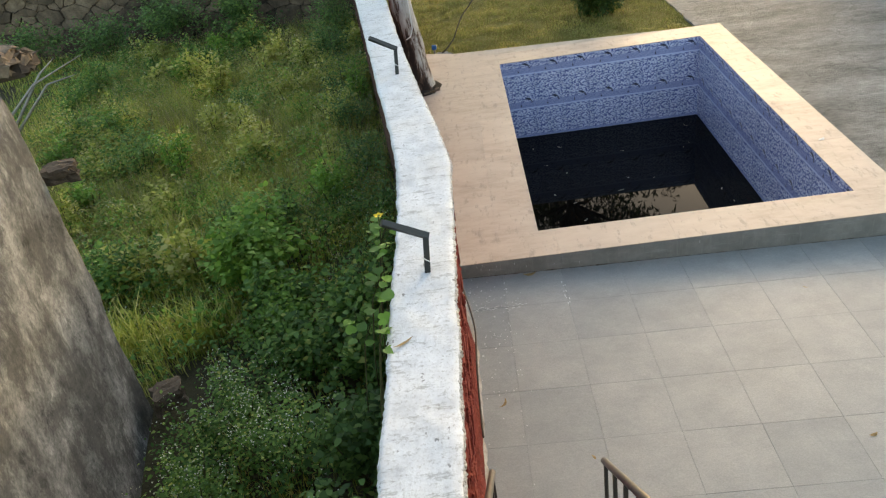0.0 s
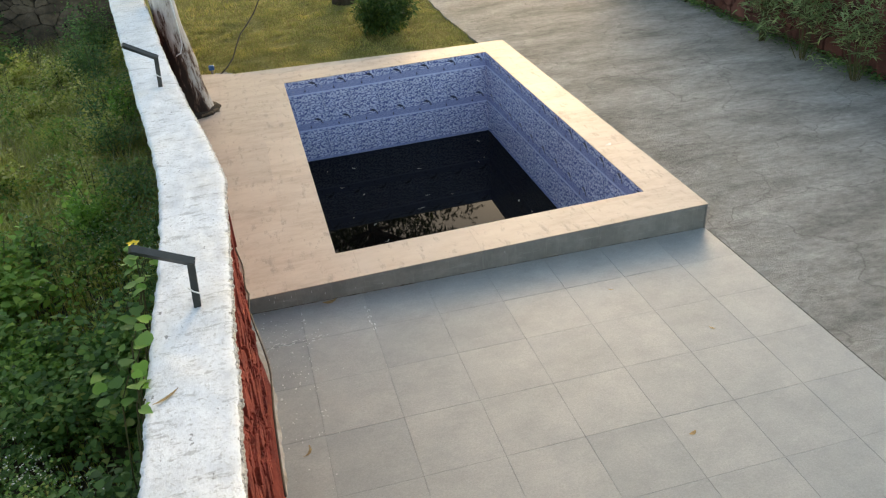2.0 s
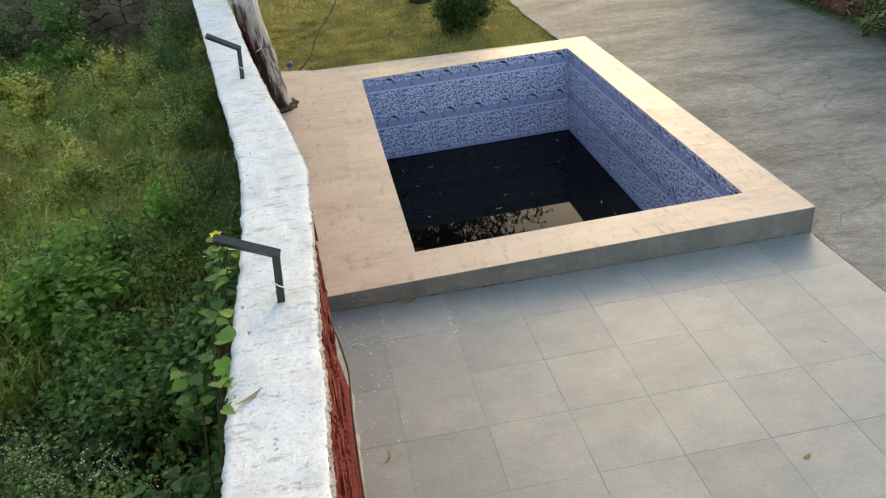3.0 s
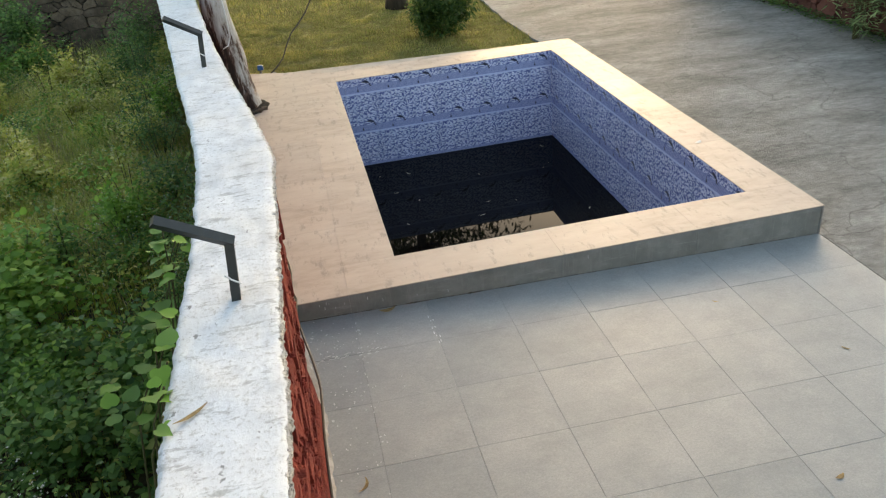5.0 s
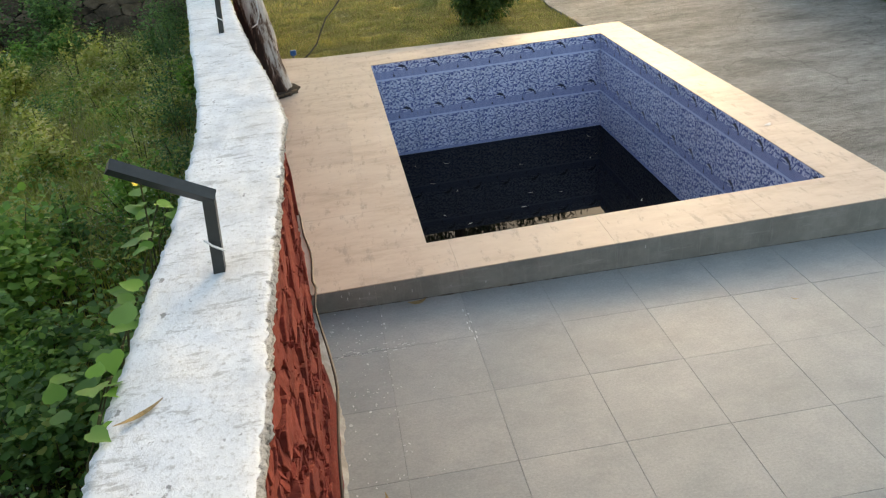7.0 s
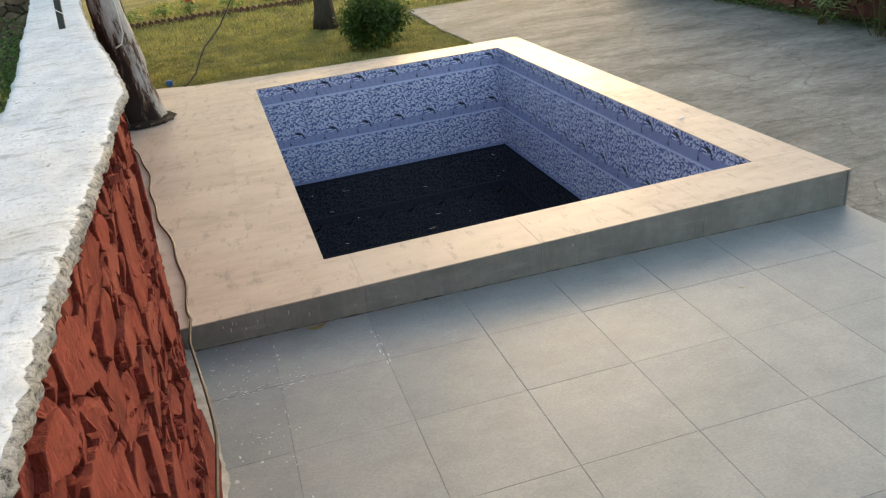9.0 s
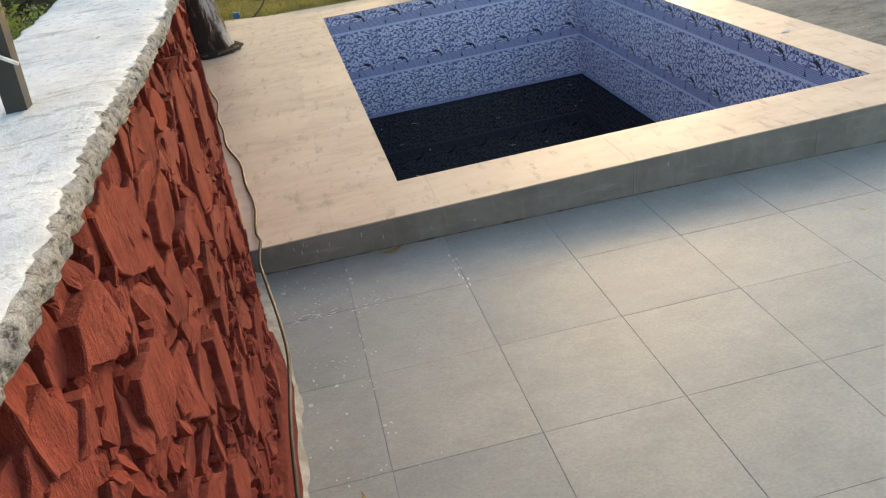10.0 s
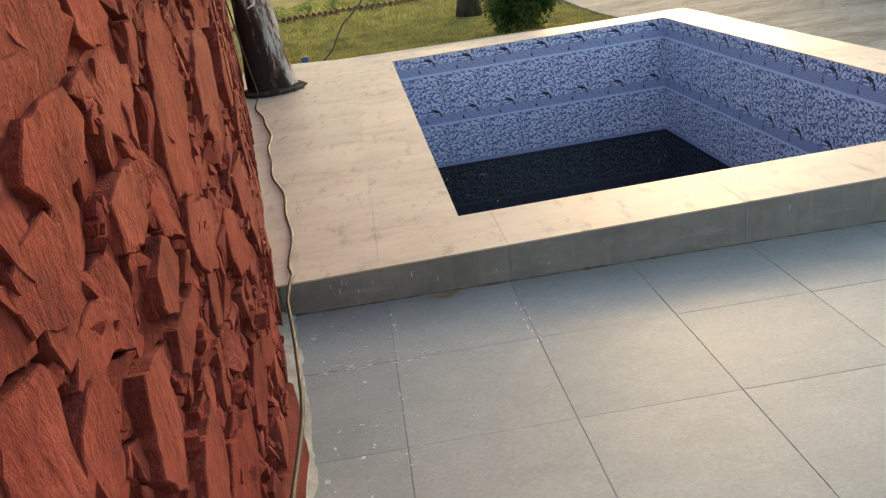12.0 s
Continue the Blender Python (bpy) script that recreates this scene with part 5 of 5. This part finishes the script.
# lawn blades
def lawn(n, x0, x1, y0, y1, ln_, wd):
    p = np.stack([rng.uniform(x0, x1, n), rng.uniform(y0, y1, n), np.full(n, -0.06)], 1)
    keep = ~((p[:, 1] < 6.62) & (p[:, 0] < 0)) & (p[:, 0] > np.interp(p[:, 1], [q[0] for q in RIGHT_EDGE], [q[1] for q in RIGHT_EDGE]) + 0.03)
    p = p[keep]
    s = blade_quads(p, flat_dirs(len(p)) * rng.uniform(0.3, 1.0, (len(p), 1)), ln_ * rng.uniform(0.5, 1.3, len(p)) * np.array([max(0.35, 0.9 + 1.1 * noise.noise(Vector((a * 2.6, c * 2.6, 1)))) for a, c in p[:, :2]]), wd)
    return s


s = np.concatenate([lawn(64000, -2.3, 3.6, 5.9, 11.8, 0.06, 0.009), lawn(46000, -3, 9, 11.78, 20, 0.11, 0.012)])
tagged(quads_object("lawn_grass", s, M_LAWN), "short yellowing lawn grass", "grass", kind="stuff")

# brick edging of the flower bed
edge = empty("bed_edging", (0.0, 15.6, -0.05), "row of tilted red bricks edging a flower bed", "edging")
me = None
for k in range(62):
    if me is None:
        bm = box_bm(-0.055, 0.055, -0.04, 0.04, -0.06, 0.1, 0.008)
        o = part("brick", bm, M_BRICK, edge)
        me = o.data
    else:
        o = new("brick", me)
        o.parent = edge
    o.matrix_basis = pose(-4.2 + 0.145 * k, 0.05 * math.sin(k * 0.3), 0.04, 0, 35, 0)

# tap, block and black cable by the lawn
tap = empty("garden_tap", (-1.1, 6.85, -0.05), "small blue garden tap on a grey pipe stub", "tap")
vv, ff = tube_data([(0, 0, 0), (0, 0, 0.28)], 0.02, 8)
mesh_object("pipe", vv, ff, M_CONCRETE, tap)
part("valve", box_bm(-0.04, 0.05, -0.035, 0.035, 0.26, 0.34, 0.01), M_BLUE, tap, "blue plastic valve")
tagged(rough_slab("rubble_block", (-0.98, 6.75, 0.05), (0.3, 0.22, 0.2), 30, 77, M_CONCRETE), "grey broken block beside the tap", "block")
pts = []
for k in range(22):
    f = k / 21
    q = Vector((-1.0, 6.7, 0.1)).lerp(Vector((1.7, 11.2, 3.6)), f)
    q.z -= 1.5 * f * (1 - f)
    pts.append(q + Vector((0.03 * math.sin(k * 1.1), 0, 0.03 * math.cos(k * 1.7))))
vv, ff = tube_data(pts, 0.012, 6)
tagged(mesh_object("slack_cable", vv, ff, M_CABLE, smooth=True), "slack dark cable rising from the tap to the garden tree", "cable")

# cable along the foot of the wall
pts = []
for k in range(90):
    y = 4.3 - 0.11 * k
    if y > -0.40:
        x = bent(y, FOOT_EDGE) + 0.085 + 0.022 * math.sin(y * 2.9) + 0.012 * math.sin(y * 7.7 + 1)
        z = H_POOL + 0.012
    elif y > -0.62:
        x, z = bent(y, FOOT_EDGE) + 0.07 - (-0.40 - y) / 0.22 * 0.04, H_POOL + 0.02
    else:
        x = bent(y, FOOT_EDGE) + 0.03 + 0.008 * math.sin(y * 3.3)
        z = 0.30 + 0.035 * math.sin(y * 2.7) + 0.012 * math.sin(y * 8.1)
    pts.append((x, y, z))
pts = [(-1.50, 3.6, 1.76), (-1.47, 3.75, 1.2), (-1.46, 4.0, 0.7), (-1.45, 4.2, 0.38)] + pts[1:66]
vv, ff = tube_data(pts, 0.0085, 7)
tagged(mesh_object("wall_cable", vv, ff, M_CABLE, smooth=True), "dusty brown cable snaking along the foot of the red wall", "cable")

# ---- far rubble wall and right-hand wall ----
def rubble_wall(name, place, u0, u1, h, count, seed, mat, joint, label, thick=0.4, singles=0, small=0.4, proud=(0.015, 0.05), wide=1.0):
    """A wall whose face lies along place(u, v, out); stones are real blocks on a mortar core."""
    rr = random.Random(seed)
    wall = tagged(new(name), label, "wall", kind="structure")
    q = [place(u, v, o) for o in (-0.02, -thick) for v in (-0.2, h) for u in (u0, u1)]
    mesh_object("rubble_core", q, [(0, 1, 3, 2), (4, 6, 7, 5), (2, 3, 7, 6), (0, 2, 6, 4), (1, 5, 7, 3)], joint, wall)
    sites, wts = scatter(u0 / wide, u1 / wide, 0.0, h, count, rr, small=small, large=1.6)
    av, af, made = [], [], 0
    for poly in cells(sites, wts, u0 / wide, u1 / wide, 0.0, h):
        if not poly:
            continue
        poly = [(p[0] * wide, p[1]) for p in poly]
        st = stone_from(poly, rr.uniform(0.003, 0.009), 0.05, rr.uniform(*proud), rr)
        if not st:
            continue
        v3 = [place(*p) for p in st[0]]
        if made < singles:
            mesh_object("stone", v3, st[1], mat, wall)
            made += 1
        else:
            af += [tuple(i + len(av) for i in f) for f in st[1]]
            av += v3
    if av:
        tagged(mesh_object("stones", av, af, mat, wall), kind="stuff")
    return wall


rubble_wall("wall_field", lambda u, v, o: (u, 10.55 - o, v), -12.5, -2.85, 2.1, 280, 5, M_RUBBLE, M_RUBBLE_JOINT, "old grey-brown dry rubble stone wall closing the field", singles=300, small=0.55, wide=1.6)
rubble_wall("wall_drive", lambda u, v, o: (8.35 - o, u, v), -6.0, 11.2, 1.7, 420, 8, M_RED_SHADED, M_MORTAR, "red-painted rubble wall along the driveway", small=0.3)
# low weeds along the foot of the drive wall
n = 2600
p = np.stack([8.3 - np.abs(rng.normal(0, 0.12, n)), rng.uniform(2.0, 11.2, n), rng.uniform(-0.02, 0.11, n)], 1)
ln = rng.uniform(0.03, 0.08, n)
tagged(quads_object("low_weeds", leaf_quads(p, flat_dirs(n) + np.array([0, 0, 0.5]), ln, ln * 0.5), M_WEED_DARK), "dark weeds and litter along the foot of the red wall", "weed", kind="stuff")
vv, ff = tube_data([(8.2, 7.4, -0.05), (8.21, 7.4, 1.75)], 0.03, 7)
tagged(mesh_object("wooden_pole", vv, ff, M_BARK2, smooth=True), "thin wooden pole leaning at the red wall", "pole")

# ---- whitewash splashes on tiles and risers ----
r = random.Random(21)
for k in range(140):
    y = r.choice((-0.9, -1.0, -1.5, -2.1, r.uniform(-3.2, -0.6))) + r.gauss(0, 0.16)
    y = min(y, -0.52)
    x = bent(y, FOOT_EDGE) + 0.05 + abs(r.gauss(0, 0.22))
    s = r.uniform(0.0015, 0.0055) * (1.8 if r.random() < 0.12 else 1)
    st = r.uniform(1.0, 1.8)
    a0 = r.uniform(0, 3.1)
    vv = []
    for i in range(8):
        a = 2 * math.pi * i / 8
        q = s * r.uniform(0.6, 1.2)
        dx, dy = q * math.cos(a) * st, q * math.sin(a)
        vv.append((x + dx * math.cos(a0) - dy * math.sin(a0), y + dx * math.sin(a0) + dy * math.cos(a0), floor_z(x) + 0.0015))
    vv += [(p[0], p[1], p[2] - 0.004) for p in vv]
    mesh_object("paint_splash", vv, [tuple(range(8))] + [(i, i + 8, (i + 1) % 8 + 8, (i + 1) % 8) for i in range(8)], M_SPLASH, terrace)
for x0, x1, y0, y1, n in ((0.135, 0.175, -1.1, -0.52, 12), (-0.75, -0.25, -1.06, -1.0, 26), (-0.46, -0.42, -1.65, -0.6, 9)):
    for k in range(n):
        x, y = r.uniform(x0, x1), r.uniform(y0, y1)
        lx, ly = (0.004, r.uniform(0.006, 0.02)) if x1 - x0 < 0.1 else (r.uniform(0.006, 0.02), 0.004)
        vv = [(x + lx * math.cos(a) * r.uniform(0.7, 1.2), y + ly * math.sin(a) * r.uniform(0.7, 1.2), floor_z(x) + 0.0015) for a in [i * math.pi / 4 for i in range(8)]]
        vv += [(p[0], p[1], p[2] - 0.004) for p in vv]
        mesh_object("paint_splash", vv, [tuple(range(8))] + [(i, i + 8, (i + 1) % 8 + 8, (i + 1) % 8) for i in range(8)], M_SPLASH, terrace)
for k in range(11):
    x, z = -0.85 + abs(r.gauss(0, 0.75)), r.uniform(0.14, 0.25)
    w_, h_ = r.uniform(0.001, 0.0025), r.uniform(0.006, 0.03)
    part("paint_splash", box_bm(x - w_, x + w_, -0.4812, -0.479, z - h_ / 2, z + h_ / 2), M_SPLASH, pool)
# whitewash run along the foot of the wall
verts, faces = [], []
n = 120
for i in range(n + 1):
    y = -4.2 + 3.7 * i / n
    x = bent(y, FOOT_EDGE)
    w_ = 0.036 + 0.02 * noise.noise(Vector((0, y * 5, 2))) + 0.02 * noise.noise(Vector((0, y * 17, 2)))
    z = floor_z(x)
    verts += [(x - 0.05, y, z + 0.05), (x + 0.005, y, z + 0.03), (x + w_, y, z + 0.003)]
for i in range(n):
    for k in (0, 1):
        a = 3 * i + k
        faces.append((a, a + 1, a + 4, a + 3))
mesh_object("mortar_fillet", verts, faces, stone_like("dirty_whitewash", (0.22, 0.2, 0.17), (0.36, 0.33, 0.29), (0.55, 0.52, 0.47), 6, 40), boundary, "dirty pale mortar strip along the wall foot", smooth=True)

# smooth red-painted plinth at the foot of the wall
verts, faces = [], []
n = 70
for i in range(n + 1):
    y = -5.0 + 3.9 * i / n
    x = bent(y, FOOT_EDGE)
    hgt_ = 0.30 * (1 - i / n) ** 0.5 + 0.12 + 0.03 * noise.noise(Vector((0, y * 4, 2)))
    for dx, z in ((-0.06, hgt_ + 0.03), (-0.01, hgt_), (0.012, hgt_ * 0.6), (0.02, 0.0)):
        verts.append((x + dx + 0.008 * noise.noise(Vector((dx * 20, y * 7, z * 7))), y, z))
for i in range(n):
    for k in range(3):
        a = 4 * i + k
        faces.append((a, a + 1, a + 5, a + 4))
mesh_object("painted_plinth", verts, faces, M_RED, boundary, "smooth dark red painted mortar plinth", smooth=True)

# ---- terrace tiles ----
gx = [-0.9, -0.44, 0.157, 0.757, 1.36, 1.972, 2.572, 3.17, 3.77]
gy = [-0.484, -1.04] + [-1.62 - 0.6 * k for k in range(9)]
tiles = {}
tip = math.degrees(math.atan(TERRACE_FALL))
r = random.Random(29)
for a, c in zip(gx, gx[1:]):
    for e1, e0 in zip(gy, gy[1:]):
        key = (round(c - a, 3), round(e1 - e0, 3))
        if key not in tiles:
            w_, h_ = key[0] / 2 - 0.0008, key[1] / 2 - 0.0004
            o = part("floor_tile", box_bm(-w_, w_, -h_, h_, -0.011, 0.0, 0.001), M_TILE, terrace)
            tiles[key] = o.data
        else:
            o = new("floor_tile", tiles[key])
            o.parent = terrace
        x, y = (a + c) / 2, (e0 + e1) / 2
        o.matrix_basis = pose(x, y, floor_z(x) - 0.0004 * r.randrange(3), r.uniform(-0.06, 0.06), tip + r.uniform(-0.06, 0.06), 0)

# ---- red stones of the boundary wall ----
r = random.Random(17)
U0, U1, V1 = -5.0, 6.2, 1.785


def on_face(u, v, o):
    f = min(max(v / 1.78, 0), 1)
    return (bent(u, FOOT_EDGE) * (1 - f) + bent(u, RIGHT_EDGE) * f - 0.035 + o, u, v)


def chipped_stone(poly, depth, proud, r, tilt, chips, rough=1.0):
    """A split stone on the polygon (u, v): a flat face with knocked-off edges and a ragged outline."""
    cu, cv = sum(p[0] for p in poly) / len(poly), sum(p[1] for p in poly) / len(poly)
    pts = []
    for k in range(len(poly)):
        p, q = poly[k], poly[(k + 1) % len(poly)]
        el = math.hypot(q[0] - p[0], q[1] - p[1])
        cuts = 1 + min(5, int(el / 0.035))
        for c in range(cuts):
            f = (c + r.uniform(-0.25, 0.25) * (c > 0)) / cuts
            j = 0.007 * min(1, el / 0.08)
            pts.append((p[0] + (q[0] - p[0]) * f + r.uniform(-j, j) - cu, p[1] + (q[1] - p[1]) * f + r.uniform(-j, j) - cv))
    size = max(math.hypot(*p) for p in pts)
    if size < 0.016 or len(pts) < 3:
        return None
    tu, tv = r.uniform(-tilt, tilt), r.uniform(-tilt, tilt)
    cutters = []
    for c in range(chips):
        a = r.uniform(0, 2 * math.pi)
        ca, sa = math.cos(a), math.sin(a)
        reach = max(p[0] * ca + p[1] * sa for p in pts)
        cutters.append((ca, sa, reach * r.uniform(0.55, 0.96), r.uniform(0.12, 0.5)))
    seed = r.uniform(0, 99)
    grain = r.uniform(-0.5, 0.5)

    def height(u, v):
        h = tu * u + tv * v
        for ca, sa, start, slope in cutters:
            h = min(h, tu * u + tv * v - slope * (u * ca + v * sa - start))
        g = u * math.cos(grain) + v * math.sin(grain)
        h += rough * (0.005 * noise.noise(Vector((u * 9, v * 9, seed))) + 0.003 * noise.noise(Vector((g * 55, v * 14, seed))) + 0.002 * noise.noise(Vector((u * 48, v * 48, seed))))
        return proud + max(h, -0.03)

    n = len(pts)
    verts, faces = [], []
    for ring, s in enumerate((1.0, 1.0, 0.975, 0.82, 0.62, 0.36)):
        for u, v in pts:
            h = -depth if ring == 0 else height(u * s, v * s) - (0.003 if ring == 1 else 0)
            verts.append((cu + u * s, cv + v * s, max(h, -depth)))
    verts.append((cu, cv, height(0, 0)))
    for ring in range(5):
        for k in range(n):
            k2 = (k + 1) % n
            faces.append((ring * n + k, ring * n + k2, (ring + 1) * n + k2, (ring + 1) * n + k))
    for k in range(n):
        faces.append((5 * n + k, 5 * n + (k + 1) % n, 6 * n))
    return verts, faces


def slab_outline(u, v, half, side, angle, r):
    """An irregular many-cornered outline about twice half long and twice side wide."""
    out, n = [], r.randrange(6, 10)
    ca, sa = math.cos(radians(angle)), math.sin(radians(angle))
    for k in range(n):
        a = 2 * math.pi * (k + r.uniform(-0.3, 0.3)) / n
        q = (abs(math.cos(a)) ** 2.6 + abs(math.sin(a)) ** 2.6) ** (-1 / 2.6) * r.uniform(0.86, 1.12)
        x, y = half * q * math.cos(a), side * q * math.sin(a)
        out.append((u + x * ca - y * sa, min(max(v + x * sa + y * ca, 0.01), V1)))
    return out


# large split slabs: along the wall, height, half length, half width, tilt
SLABS = [
    (-2.65, 1.66, 0.14, 0.075, 8), (-2.41, 1.67, 0.085, 0.06, 165), (-2.36, 1.53, 0.125, 0.085, 160), (-2.70, 1.53, 0.14, 0.06, 3), (-2.0, 1.45, 0.25, 0.13, 55),
    (-1.53, 1.40, 0.19, 0.16, 20), (-2.46, 1.36, 0.11, 0.07, 5), (-1.97, 1.10, 0.21, 0.10, 160), (-2.83, 1.39, 0.10, 0.07, 168), (-2.76, 1.25, 0.10, 0.05, 12),
    (-2.62, 1.01, 0.13, 0.075, 70), (-2.86, 1.14, 0.10, 0.065, 60), (-2.36, 1.05, 0.10, 0.055, 20), (-2.39, 1.19, 0.085, 0.06, 30), (-3.0, 1.62, 0.19, 0.095, 150),
    (-3.17, 1.39, 0.17, 0.085, 160), (-3.32, 1.62, 0.12, 0.055, 163), (-3.6, 1.6, 0.12, 0.09, 130), (-1.1, 1.42, 0.24, 0.12, 30), (-1.7, 0.98, 0.16, 0.10, 150),
]
tries = 0
while len(SLABS) < 185 and tries < 9000:
    tries += 1
    half = r.uniform(0.10, 0.24)
    side = half * r.uniform(0.45, 0.85)
    u, v = r.uniform(U0, U1), r.uniform(0.05, V1 - 0.06)
    if all(math.hypot(u - q[0], v - q[1]) > 0.62 * (half + side + q[2] + q[3]) * r.uniform(0.85, 1.05) for q in SLABS):
        SLABS.append((u, v, half, side, r.choice((r.gauss(70, 25), r.gauss(160, 25), r.uniform(0, 180)))))


def under_slab(u, v):
    for su, sv, half, side, angle in SLABS:
        ca, sa = math.cos(radians(angle)), math.sin(radians(angle))
        a, c = (u - su) * ca + (v - sv) * sa, -(u - su) * sa + (v - sv) * ca
        if (a / half) ** 2 + (c / side) ** 2 < 0.75:
            return True
    return False


stones = []
for slab_stone in SLABS:
    stones.append((slab_outline(*slab_stone, r), r.uniform(-0.002, 0.012), 0.03, r.randrange(0, 3), 0.5))
sites, wts = scatter(U0, U1, 0.0, V1, 3600, r, small=0.62, large=1.9)
kept = [(p, w) for p, w in zip(sites, wts) if not under_slab(*p)]
for poly in cells([p for p, _ in kept], [w for _, w in kept], U0, U1, 0.0, V1):
    if poly:
        gap = r.uniform(0.84, 0.97)
        cu, cv = sum(p[0] for p in poly) / len(poly), sum(p[1] for p in poly) / len(poly)
        poly = [(cu + (p[0] - cu) * gap, cv + (p[1] - cv) * gap) for p in poly]
        stones.append((poly, r.uniform(-0.03, 0.0), 0.2, r.randrange(1, 4), 1.2))
stones.sort(key=lambda q: abs(q[0][0][0] + 2.0))
av, af, made = [], [], 0
for poly, proud, tilt, chips, rough in stones:
    st = chipped_stone(poly, 0.07, proud, r, tilt, chips, rough)
    if not st:
        continue
    v3 = [on_face(*p) for p in st[0]]
    if made < 300:
        mesh_object("stone", v3, st[1], M_RED, boundary)
        made += 1
    else:
        af += [tuple(i + len(av) for i in f) for f in st[1]]
        av += v3
tagged(mesh_object("stones", av, af, M_RED, boundary), kind="stuff")

# small wedging stones and chips in the gaps between the large ones
av, af, seen_at = [], [], set()
for poly, *_ in stones:
    for u, v in poly:
        key = (round(u * 22), round(v * 22))
        if key in seen_at or not (-4.2 < u < 1.5) or not (0.15 < v < V1 - 0.03) or r.random() < 0.35:
            continue
        seen_at.add(key)
        half = r.uniform(0.012, 0.034)
        st = chipped_stone(slab_outline(u, v, half, half * r.uniform(0.4, 0.9), r.uniform(0, 180), r), 0.07, r.uniform(-0.03, 0.001), r, 0.5, 2, 0.8)
        if st:
            af += [tuple(i + len(av) for i in f) for f in st[1]]
            av += [on_face(*p) for p in st[0]]
tagged(mesh_object("wedge_stones", av, af, M_RED, boundary), kind="stuff")

# dirt along the foot of the pool riser
verts, faces = [], []
n = 150
for i in range(n + 1):
    x = -0.9 + 4.6 * i / n
    k = 0.004 + 0.010 * noise.noise(Vector((x * 6, 0, 3))) + 0.008 * noise.noise(Vector((x * 25, 0, 5)))
    k = max(k, 0.001) * (1.2 if x < 0.9 else 0.7)
    z = floor_z(x)
    verts += [(x, -0.4805, z + k * 0.8), (x, -0.4815 - k * 0.5, z + k * 0.5), (x, -0.482 - k, z + 0.0005)]
for i in range(n):
    for k in (0, 1):
        faces.append((3 * i + k, 3 * i + k + 1, 3 * i + k + 4, 3 * i + k + 3))
tagged(mesh_object("dirt_line", verts, faces, M_DIRT), "thin line of brown dirt along the foot of the pool riser", "dirt", kind="stuff")
